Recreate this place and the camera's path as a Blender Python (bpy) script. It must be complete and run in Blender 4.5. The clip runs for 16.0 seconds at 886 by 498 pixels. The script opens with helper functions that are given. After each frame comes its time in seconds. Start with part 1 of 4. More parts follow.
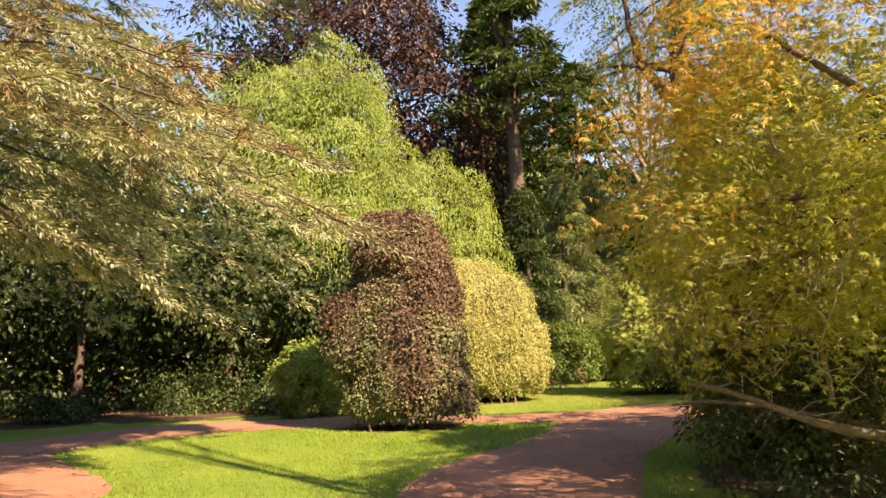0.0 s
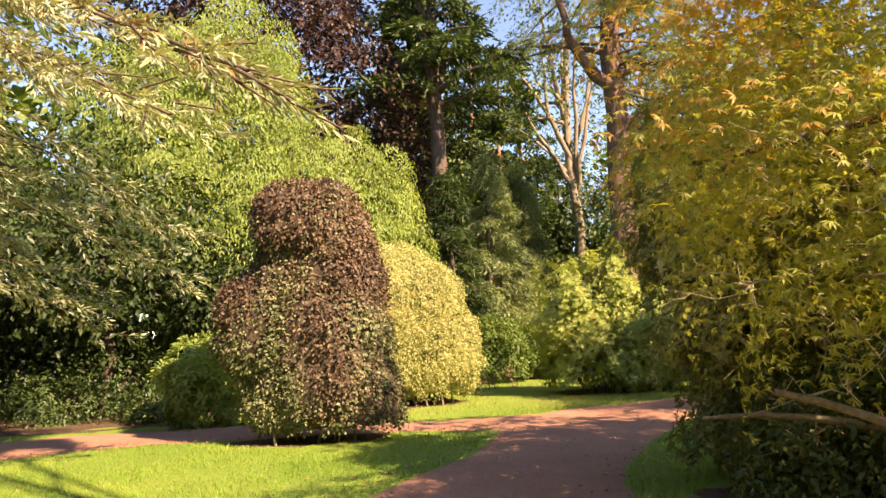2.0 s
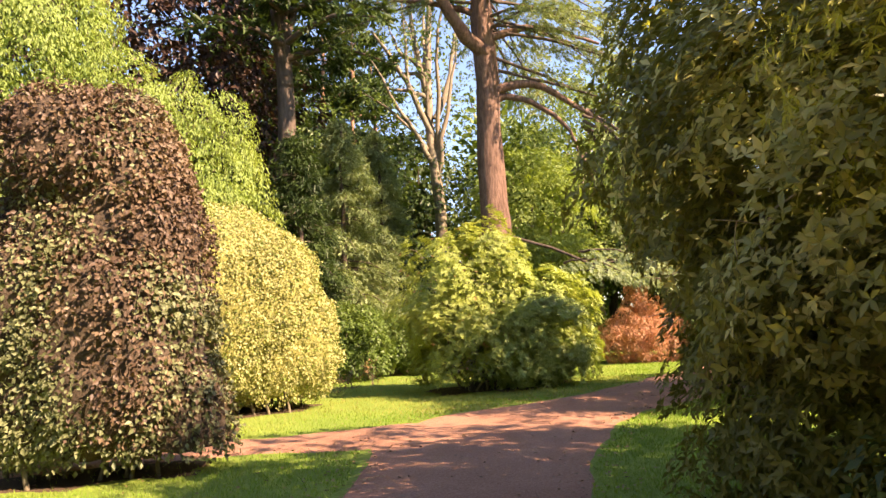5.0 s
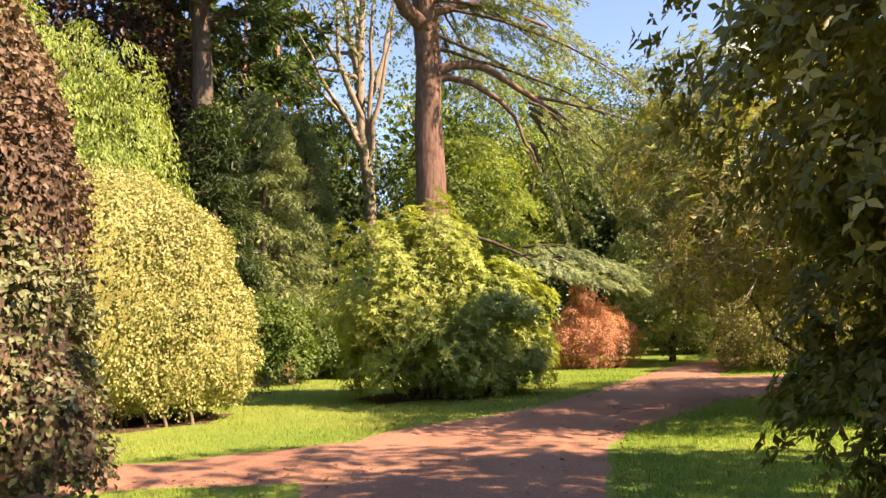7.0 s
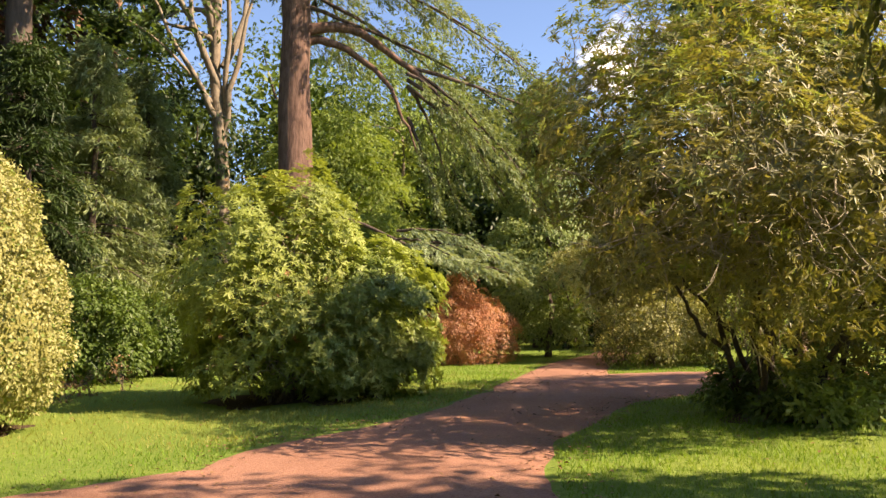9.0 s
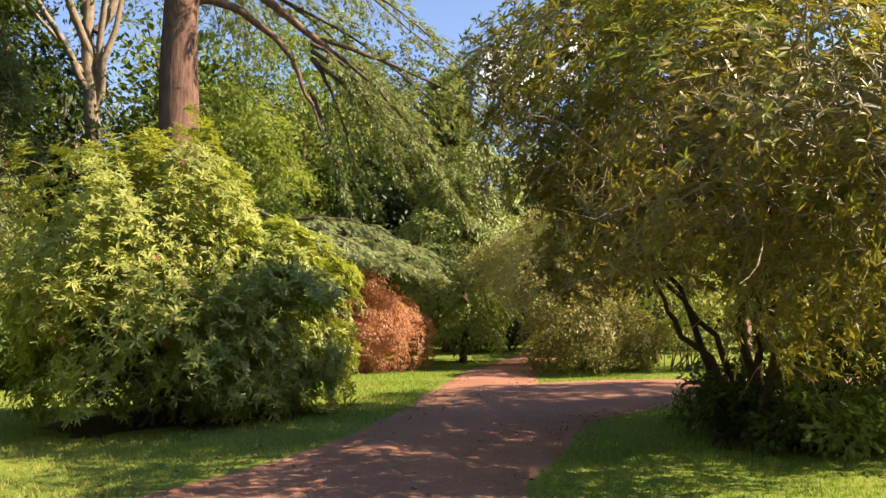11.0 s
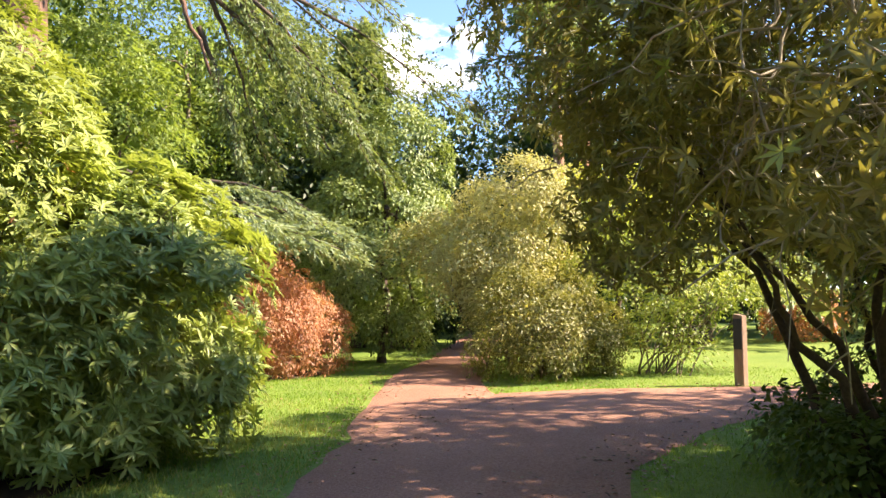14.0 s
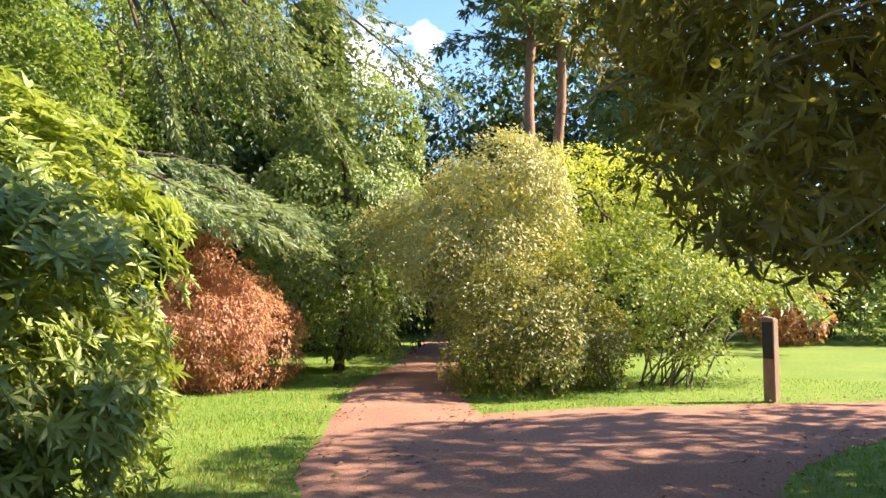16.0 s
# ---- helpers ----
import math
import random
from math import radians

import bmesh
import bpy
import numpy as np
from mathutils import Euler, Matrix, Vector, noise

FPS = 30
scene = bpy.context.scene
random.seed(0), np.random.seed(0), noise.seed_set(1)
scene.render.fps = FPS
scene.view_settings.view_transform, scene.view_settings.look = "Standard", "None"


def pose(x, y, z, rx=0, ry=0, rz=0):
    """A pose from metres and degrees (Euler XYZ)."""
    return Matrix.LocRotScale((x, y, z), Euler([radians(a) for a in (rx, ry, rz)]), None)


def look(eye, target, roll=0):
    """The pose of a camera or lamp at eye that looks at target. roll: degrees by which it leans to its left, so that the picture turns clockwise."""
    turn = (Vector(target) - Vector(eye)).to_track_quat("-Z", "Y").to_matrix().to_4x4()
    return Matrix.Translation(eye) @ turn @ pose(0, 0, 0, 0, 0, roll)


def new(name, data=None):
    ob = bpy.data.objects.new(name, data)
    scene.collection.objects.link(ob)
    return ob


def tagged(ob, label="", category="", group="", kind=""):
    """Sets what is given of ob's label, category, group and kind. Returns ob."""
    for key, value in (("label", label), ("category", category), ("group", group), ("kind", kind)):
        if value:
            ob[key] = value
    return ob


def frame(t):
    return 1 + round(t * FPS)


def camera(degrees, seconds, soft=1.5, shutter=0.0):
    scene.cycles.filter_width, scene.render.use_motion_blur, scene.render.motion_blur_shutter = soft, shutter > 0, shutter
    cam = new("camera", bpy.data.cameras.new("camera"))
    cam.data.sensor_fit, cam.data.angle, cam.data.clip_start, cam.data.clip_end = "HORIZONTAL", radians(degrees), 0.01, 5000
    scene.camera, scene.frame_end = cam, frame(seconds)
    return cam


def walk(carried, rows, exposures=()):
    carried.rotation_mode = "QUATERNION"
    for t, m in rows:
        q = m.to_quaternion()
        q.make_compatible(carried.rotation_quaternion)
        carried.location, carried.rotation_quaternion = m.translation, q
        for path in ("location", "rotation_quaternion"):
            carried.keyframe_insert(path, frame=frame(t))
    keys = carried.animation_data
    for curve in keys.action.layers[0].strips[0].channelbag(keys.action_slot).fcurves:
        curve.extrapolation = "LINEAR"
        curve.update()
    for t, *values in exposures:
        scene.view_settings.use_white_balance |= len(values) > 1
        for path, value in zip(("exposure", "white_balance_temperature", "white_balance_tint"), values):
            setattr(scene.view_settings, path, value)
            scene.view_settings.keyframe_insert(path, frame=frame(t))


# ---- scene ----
cam = camera(60.2, 16.0)
PATH = [
    (0, (-0.942, 3.029, 1.723), (-0.846, 4.693, 1.929), -2.2),
    (0.5, (-0.973, 3.676, 1.708), (-0.843, 5.338, 1.911), -2.1),
    (1, (-1.0, 4.325, 1.692), (-0.827, 5.984, 1.892), -2.1),
    (1.5, (-1.011, 4.973, 1.685), (-0.78, 6.625, 1.882), -2.3),
    (2, (-1.003, 5.609, 1.683), (-0.714, 7.253, 1.876), -2.5),
    (2.5, (-0.964, 6.239, 1.684), (-0.63, 7.874, 1.872), -2.4),
    (3, (-0.936, 6.854, 1.66), (-0.553, 8.479, 1.845), -2.6),
    (3.5, (-0.838, 7.493, 1.617), (-0.389, 9.101, 1.796), -2.4),
    (4, (-0.743, 8.14, 1.576), (-0.227, 9.728, 1.753), -2.7),
    (4.5, (-0.586, 8.802, 1.547), (-0.013, 10.372, 1.719), -2.6),
    (4.7, (-0.525, 9.062, 1.544), (0.065, 10.626, 1.714), -2.8),
    (6.8, (-0.003, 11.608, 1.489), (0.753, 13.099, 1.651), -1.6),
    (7, (0.052, 11.836, 1.486), (0.827, 13.317, 1.649), -1.7),
    (7.5, (0.217, 12.408, 1.47), (1.048, 13.859, 1.628), -1.5),
    (8, (0.404, 12.975, 1.467), (1.296, 14.391, 1.62), -1.3),
    (8.5, (0.619, 13.543, 1.435), (1.589, 14.907, 1.583), -1.1),
    (9, (0.869, 14.098, 1.42), (1.912, 15.407, 1.562), -0.9),
    (9.5, (1.166, 14.63, 1.419), (2.271, 15.889, 1.555), -0.7),
    (9.7, (1.302, 14.84, 1.42), (2.428, 16.08, 1.559), -0.7),
    (12, (2.885, 17.127, 1.343), (4.151, 18.223, 1.478), -0.6),
    (12.5, (3.277, 17.572, 1.369), (4.579, 18.626, 1.498), -0.6),
    (13, (3.632, 18.084, 1.367), (4.964, 19.102, 1.492), -0.6),
    (13.5, (3.994, 18.625, 1.373), (5.343, 19.619, 1.494), -0.4),
    (14, (4.36, 19.154, 1.403), (5.725, 20.126, 1.525), -0.3),
    (14.5, (4.761, 19.594, 1.408), (6.136, 20.551, 1.531), -0.2),
    (15, (5.226, 19.986, 1.399), (6.61, 20.929, 1.524), -0.1),
    (15.5, (5.643, 20.369, 1.41), (7.043, 21.291, 1.534), -0.2),
    (16, (6.143, 20.755, 1.395), (7.563, 21.646, 1.516), -0.0),
]
walk(cam, [(t, look(eye, target, roll)) for t, eye, target, roll in PATH],
     [(0, 1.52, 10200, 26), (4, 1.90, 9600, 28), (7, 1.66, 9000, 27), (9.3, 1.25, 8600, 22), (12.2, 1.47, 8500, 23), (14, 1.86, 7500, 19), (16, 1.72, 7100, 16)])

# ---------------- light ----------------
SUN = Vector((0.62, -0.78, 0.84)).normalized()
world = bpy.data.worlds.new("sky")
scene.world = world
world.use_nodes = True
wn, wl = world.node_tree.nodes, world.node_tree.links
sky = wn.new("ShaderNodeTexSky")
sky.sky_type = "NISHITA"
sky.sun_disc = False
sky.sun_elevation = math.asin(SUN.z)
sky.sun_rotation = math.atan2(SUN.x, SUN.y)
sky.ozone_density = 8.0
sky.dust_density = 0.1
wc = wn.new("ShaderNodeTexCoord")
wmap = wn.new("ShaderNodeMapping")
wmap.inputs["Scale"].default_value = (1.0, 1.0, 1.9)
wl.new(wc.outputs["Generated"], wmap.inputs["Vector"])
wnoise = wn.new("ShaderNodeTexNoise")
wnoise.inputs["Scale"].default_value = 5.0
wnoise.inputs["Detail"].default_value = 7
wnoise.inputs["Roughness"].default_value = 0.55
wl.new(wmap.outputs["Vector"], wnoise.inputs["Vector"])
wdot = wn.new("ShaderNodeVectorMath")
wdot.operation = "DOT_PRODUCT"
wdot.inputs[1].default_value = Vector((0.762, 0.560, 0.325)).normalized()
wl.new(wc.outputs["Generated"], wdot.inputs[0])
wnear = wn.new("ShaderNodeMapRange")
for key, value in (("From Min", 0.9955), ("From Max", 0.9990), ("To Min", -0.06), ("To Max", 0.13)):
    wnear.inputs[key].default_value = value
wl.new(wdot.outputs["Value"], wnear.inputs["Value"])
wsum = wn.new("ShaderNodeMath")
wl.new(wnoise.outputs["Fac"], wsum.inputs[0])
wl.new(wnear.outputs["Result"], wsum.inputs[1])
wramp = wn.new("ShaderNodeValToRGB")
wramp.color_ramp.elements[0].position = 0.60
wramp.color_ramp.elements[1].position = 0.71
wl.new(wsum.outputs[0], wramp.inputs["Fac"])
wmix = wn.new("ShaderNodeMixRGB")
wmix.inputs["Color2"].default_value = (8.5, 8.8, 9.2, 1)
wl.new(wramp.outputs["Color"], wmix.inputs["Fac"])
wl.new(sky.outputs["Color"], wmix.inputs["Color1"])
wl.new(wmix.outputs["Color"], wn["Background"].inputs["Color"])
wn["Background"].inputs["Strength"].default_value = 0.125

sun = new("sun", bpy.data.lights.new("sun", "SUN"))
sun.data.energy = 5.0
sun.data.angle = radians(0.55)
sun.data.color = (1.0, 0.93, 0.80)
sun.matrix_world = look(SUN * 60, (0, 0, 0))


# ---------------- materials ----------------
def base_material(name):
    m = bpy.data.materials.new(name)
    m.use_nodes = True
    return m, m.node_tree.nodes, m.node_tree.links, m.node_tree.nodes["Principled BSDF"]


def leaf_material(name, dark, mid, light, rough=0.45, glow=0.35, patch=0.6, gloss=0.35):
    """Leaves: a colour of its own for each leaf, drifting over the crown, and light that passes through."""
    m, n, l, p = base_material(name)
    geo = n.new("ShaderNodeNewGeometry")
    noise_tex = n.new("ShaderNodeTexNoise")
    noise_tex.inputs["Scale"].default_value = patch
    noise_tex.inputs["Detail"].default_value = 3
    l.new(geo.outputs["Position"], noise_tex.inputs["Vector"])
    add = n.new("ShaderNodeMath")
    add.operation = "MULTIPLY_ADD"
    add.inputs[1].default_value = 0.36
    l.new(geo.outputs["Random Per Island"], add.inputs[0])
    sub = n.new("ShaderNodeMath")
    sub.operation = "MULTIPLY_ADD"
    sub.inputs[1].default_value = 1.3
    sub.inputs[2].default_value = -0.30
    l.new(noise_tex.outputs["Fac"], sub.inputs[0])
    l.new(sub.outputs[0], add.inputs[2])
    ramp = n.new("ShaderNodeValToRGB")
    e = ramp.color_ramp.elements
    e[0].position, e[0].color = 0.05, (*dark, 1)
    e[1].position, e[1].color = 0.95, (*light, 1)
    k = e.new(0.5)
    k.color = (*mid, 1)
    l.new(add.outputs[0], ramp.inputs["Fac"])
    l.new(ramp.outputs["Color"], p.inputs["Base Color"])
    p.inputs["Roughness"].default_value = rough
    p.inputs["Specular IOR Level"].default_value = gloss
    tr = n.new("ShaderNodeBsdfTranslucent")
    bright = n.new("ShaderNodeMixRGB")
    bright.blend_type = "MULTIPLY"
    bright.inputs["Fac"].default_value = 1.0
    bright.inputs["Color2"].default_value = (1.25, 1.2, 0.55, 1)
    l.new(ramp.outputs["Color"], bright.inputs["Color1"])
    l.new(bright.outputs["Color"], tr.inputs["Color"])
    mix = n.new("ShaderNodeMixShader")
    mix.inputs["Fac"].default_value = glow
    l.new(p.outputs[0], mix.inputs[1])
    l.new(tr.outputs[0], mix.inputs[2])
    l.new(mix.outputs[0], n["Material Output"].inputs["Surface"])
    return m


def surface_material(name, colours, scales, rough=0.9, bump=0.4, stretch=(1, 1, 1), bump_scale=None, speckle=None):
    """A rough natural surface: two noises, coarse and fine, mix four colours; the fine one also lifts it."""
    m, n, l, p = base_material(name)
    geo = n.new("ShaderNodeNewGeometry")
    mp = n.new("ShaderNodeMapping")
    mp.inputs["Scale"].default_value = stretch
    l.new(geo.outputs["Position"], mp.inputs["Vector"])
    noises = []
    for s in scales:
        t = n.new("ShaderNodeTexNoise")
        t.inputs["Scale"].default_value = s
        t.inputs["Detail"].default_value = 6
        t.inputs["Roughness"].default_value = 0.65
        l.new(mp.outputs["Vector"], t.inputs["Vector"])
        noises.append(t)
    ramps = []
    for t, (a, b) in zip(noises, ((colours[0], colours[1]), (colours[2], colours[3]))):
        r = n.new("ShaderNodeValToRGB")
        r.color_ramp.elements[0].position, r.color_ramp.elements[0].color = 0.36, (*a, 1)
        r.color_ramp.elements[1].position, r.color_ramp.elements[1].color = 0.64, (*b, 1)
        l.new(t.outputs["Fac"], r.inputs["Fac"])
        ramps.append(r)
    mix = n.new("ShaderNodeMixRGB")
    mix.inputs["Fac"].default_value = 0.5
    l.new(ramps[0].outputs["Color"], mix.inputs["Color1"])
    l.new(ramps[1].outputs["Color"], mix.inputs["Color2"])
    out = mix.outputs["Color"]
    if speckle:
        v = n.new("ShaderNodeTexVoronoi")
        v.inputs["Scale"].default_value = speckle[0]
        l.new(geo.outputs["Position"], v.inputs["Vector"])
        r = n.new("ShaderNodeValToRGB")
        r.color_ramp.elements[0].position, r.color_ramp.elements[0].color = speckle[1], (1, 1, 1, 1)
        r.color_ramp.elements[1].position, r.color_ramp.elements[1].color = speckle[1] + 0.06, (0, 0, 0, 1)
        l.new(v.outputs["Distance"], r.inputs["Fac"])
        sm = n.new("ShaderNodeMixRGB")
        sm.inputs["Color2"].default_value = (*speckle[2], 1)
        l.new(r.outputs["Color"], sm.inputs["Fac"])
        l.new(out, sm.inputs["Color1"])
        out = sm.outputs["Color"]
    l.new(out, p.inputs["Base Color"])
    p.inputs["Roughness"].default_value = rough
    p.inputs["Specular IOR Level"].default_value = 0.25
    bt = noises[1]
    if bump_scale:
        bt = n.new("ShaderNodeTexNoise")
        bt.inputs["Scale"].default_value = bump_scale
        bt.inputs["Detail"].default_value = 8
        l.new(mp.outputs["Vector"], bt.inputs["Vector"])
    b = n.new("ShaderNodeBump")
    b.inputs["Strength"].default_value = bump
    b.inputs["Distance"].default_value = 0.03
    l.new(bt.outputs["Fac"], b.inputs["Height"])
    l.new(b.outputs["Normal"], p.inputs["Normal"])
    return m


EARTH = surface_material("red_earth", [(0.295, 0.132, 0.08), (0.435, 0.215, 0.14), (0.225, 0.10, 0.065), (0.50, 0.275, 0.19)], (0.7, 38), bump=0.6, bump_scale=70, speckle=(24, 0.11, (0.15, 0.085, 0.06)))
TURF = surface_material("turf", [(0.10, 0.19, 0.022), (0.22, 0.28, 0.045), (0.08, 0.155, 0.018), (0.25, 0.31, 0.07)], (0.35, 16), bump=0.8, bump_scale=50)
BARK = surface_material("grey_brown_bark", [(0.075, 0.052, 0.04), (0.14, 0.10, 0.078), (0.03, 0.022, 0.018), (0.18, 0.13, 0.10)], (1.2, 9), bump=1.0, stretch=(1, 1, 0.22))
# Olive tone of the golden holly's core, standing in for shaded inner leaves.
INNER = surface_material("core_as_shaded_leaves", [(0.20, 0.19, 0.055), (0.28, 0.265, 0.085), (0.16, 0.155, 0.045), (0.32, 0.30, 0.10)], (4, 30), bump=0.8)
RED_BARK = surface_material("reddish_cedar_bark", [(0.12, 0.066, 0.048), (0.22, 0.125, 0.092), (0.035, 0.02, 0.016), (0.27, 0.165, 0.125)], (1.4, 11), bump=1.0, stretch=(1, 1, 0.22))
PINE_BARK = surface_material("orange_pine_bark", [(0.33, 0.16, 0.09), (0.45, 0.25, 0.16), (0.20, 0.10, 0.06), (0.48, 0.29, 0.2)], (1.2, 9), bump=0.9, stretch=(1, 1, 0.35))
PALE_BARK = surface_material("pale_smooth_bark", [(0.20, 0.155, 0.11), (0.32, 0.26, 0.19), (0.12, 0.09, 0.065), (0.36, 0.30, 0.22)], (1.5, 10), bump=0.5, stretch=(1, 1, 0.5))
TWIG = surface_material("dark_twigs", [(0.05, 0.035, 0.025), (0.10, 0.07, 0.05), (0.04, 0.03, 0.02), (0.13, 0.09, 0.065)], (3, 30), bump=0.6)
STEM = surface_material("mossy_stems", [(0.13, 0.10, 0.065), (0.20, 0.155, 0.10), (0.08, 0.065, 0.04), (0.26, 0.21, 0.15)], (3, 22), bump=0.6)
SOIL = surface_material("leaf_mould", [(0.055, 0.033, 0.02), (0.11, 0.065, 0.04), (0.04, 0.025, 0.015), (0.15, 0.095, 0.055)], (0.9, 24), bump=0.9)
TIMBER = surface_material("weathered_timber", [(0.26, 0.17, 0.11), (0.36, 0.25, 0.17), (0.20, 0.13, 0.09), (0.40, 0.29, 0.21)], (2, 30), bump=0.5, stretch=(1, 1, 0.1))
PLATE = surface_material("dark_sign_plate", [(0.03, 0.035, 0.035), (0.045, 0.05, 0.05), (0.03, 0.03, 0.03), (0.05, 0.055, 0.055)], (3, 30), rough=0.5, bump=0.05)

L_BEECH = leaf_material("copper_beech_leaves", (0.06, 0.036, 0.03), (0.135, 0.085, 0.055), (0.22, 0.155, 0.09), glow=0.15, gloss=0.3, rough=0.5, patch=0.9)
L_BEECH_GREEN = leaf_material("beech_green_leaves", (0.075, 0.088, 0.042), (0.15, 0.165, 0.08), (0.24, 0.255, 0.13), glow=0.18, gloss=0.3, rough=0.5)
L_GOLD = leaf_material("golden_holly_leaves", (0.20, 0.205, 0.07), (0.35, 0.345, 0.135), (0.50, 0.48, 0.23), glow=0.25, rough=0.5, gloss=0.25, patch=1.5)
L_LIME = leaf_material("fresh_green_leaves", (0.15, 0.215, 0.055), (0.25, 0.34, 0.095), (0.38, 0.46, 0.17), glow=0.42, patch=0.4, gloss=0.2)
L_MID = leaf_material("mid_green_leaves", (0.04, 0.075, 0.018), (0.10, 0.16, 0.035), (0.18, 0.25, 0.06), glow=0.35, patch=0.3)
L_DARK = leaf_material("dark_green_leaves", (0.018, 0.038, 0.012), (0.045, 0.08, 0.022), (0.085, 0.13, 0.035), glow=0.25, patch=0.4)
L_CEDAR = leaf_material("blue_cedar_needles", (0.12, 0.145, 0.085), (0.29, 0.32, 0.195), (0.52, 0.52, 0.34), glow=0.2, patch=1.6, gloss=0.15)
L_CEDAR2 = leaf_material("green_cedar_needles", (0.10, 0.145, 0.06), (0.215, 0.275, 0.12), (0.36, 0.42, 0.20), glow=0.35, patch=0.5)
L_GLOSSY = leaf_material("glossy_holly_leaves", (0.11, 0.165, 0.055), (0.23, 0.30, 0.10), (0.42, 0.49, 0.21), glow=0.3, gloss=0.5, patch=0.7)
L_PURPLE = leaf_material("purple_beech_leaves", (0.02, 0.012, 0.012), (0.05, 0.025, 0.02), (0.10, 0.055, 0.035), glow=0.25)
L_MAPLE = leaf_material("autumn_maple_leaves", (0.20, 0.215, 0.045), (0.35, 0.365, 0.085), (0.53, 0.51, 0.16), glow=0.5, patch=0.6)
L_CEDAR_BLUE = leaf_material("glaucous_cedar_needles", (0.14, 0.19, 0.11), (0.28, 0.35, 0.21), (0.44, 0.51, 0.33), glow=0.3, patch=0.8, gloss=0.15)
L_MAPLE_LIME = leaf_material("green_and_sunlit_maple_leaves", (0.30, 0.34, 0.06), (0.48, 0.52, 0.11), (0.64, 0.65, 0.21), glow=0.5, patch=0.6)
PALE_TWIG = surface_material("pale_twigs", [(0.28, 0.23, 0.16), (0.40, 0.34, 0.25), (0.22, 0.18, 0.12), (0.46, 0.40, 0.30)], (3, 22), bump=0.5)
L_MAPLE_RED = leaf_material("orange_maple_leaves", (0.34, 0.19, 0.05), (0.50, 0.30, 0.08), (0.60, 0.42, 0.13), glow=0.45)
L_HOLLY = leaf_material("olive_evergreen_leaves", (0.10, 0.105, 0.028), (0.20, 0.205, 0.055), (0.34, 0.325, 0.10), glow=0.32, gloss=0.4, rough=0.42, patch=0.7)
L_CREAM = leaf_material("cream_variegated_leaves", (0.24, 0.245, 0.085), (0.50, 0.475, 0.20), (0.68, 0.63, 0.34), glow=0.3, patch=0.8)
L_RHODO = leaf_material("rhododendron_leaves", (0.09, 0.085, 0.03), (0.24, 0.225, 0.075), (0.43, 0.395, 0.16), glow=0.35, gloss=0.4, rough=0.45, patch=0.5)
# Lime leaf colour; also paints the sunlit top of the corner rhododendron.
L_RHODO_LIME = leaf_material("lime_and_sunlit_leaves", (0.16, 0.205, 0.05), (0.30, 0.36, 0.09), (0.46, 0.505, 0.165), glow=0.35, gloss=0.3, rough=0.5, patch=0.8)
L_RHODO_DARK = leaf_material("deep_green_rhododendron_leaves", (0.125, 0.18, 0.045), (0.28, 0.355, 0.09), (0.46, 0.52, 0.18), glow=0.3, gloss=0.38, rough=0.42)
L_RED = leaf_material("russet_maple_leaves", (0.34, 0.14, 0.075), (0.53, 0.255, 0.145), (0.64, 0.38, 0.25), glow=0.35, patch=2.0)
# Near-black leaf green: the shade of the wood put into the colour.
L_DEEP = leaf_material("shade_toned_leaves", (0.012, 0.024, 0.008), (0.03, 0.055, 0.015), (0.06, 0.095, 0.025), glow=0.2, patch=0.5)
L_GRASS = leaf_material("grass_blades", (0.10, 0.205, 0.03), (0.185, 0.325, 0.05), (0.34, 0.43, 0.10), glow=0.4, patch=0.35, gloss=0.2)
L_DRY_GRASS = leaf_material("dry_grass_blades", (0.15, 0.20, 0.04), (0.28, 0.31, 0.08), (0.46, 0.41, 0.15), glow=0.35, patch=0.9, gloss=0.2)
L_LITTER = leaf_material("fallen_leaves", (0.12, 0.06, 0.03), (0.24, 0.13, 0.06), (0.38, 0.24, 0.10), glow=0.05)

# ---------------- shape makers ----------------
rng = np.random.default_rng(7)


def array_mesh(name, verts, faces, material, smooth=False):
    """A mesh out of arrays: verts n x 3, faces m x 3 or m x 4."""
    me = bpy.data.meshes.new(name)
    k = faces.shape[1]
    me.vertices.add(len(verts))
    me.vertices.foreach_set("co", np.ascontiguousarray(verts, np.float32).ravel())
    me.loops.add(faces.size)
    me.loops.foreach_set("vertex_index", np.ascontiguousarray(faces, np.int32).ravel())
    me.polygons.add(len(faces))
    me.polygons.foreach_set("loop_start", np.arange(0, faces.size, k, dtype=np.int32))
    me.polygons.foreach_set("loop_total", np.full(len(faces), k, np.int32))
    if smooth:
        me.polygons.foreach_set("use_smooth", np.ones(len(faces), bool))
    me.update(calc_edges=True)
    me.materials.append(material)
    return me


def part(name, mesh, parent, label="", kind=""):
    ob = new(name, mesh)
    ob.parent = parent
    return tagged(ob, label=label, kind=kind)


def thing(name, label, category, at=(0, 0, 0), group="", kind=""):
    ob = new(name)
    ob.location = at
    return tagged(ob, label, category, group, kind)


def unit(v):
    return v / np.maximum(np.linalg.norm(v, axis=1, keepdims=True), 1e-6)


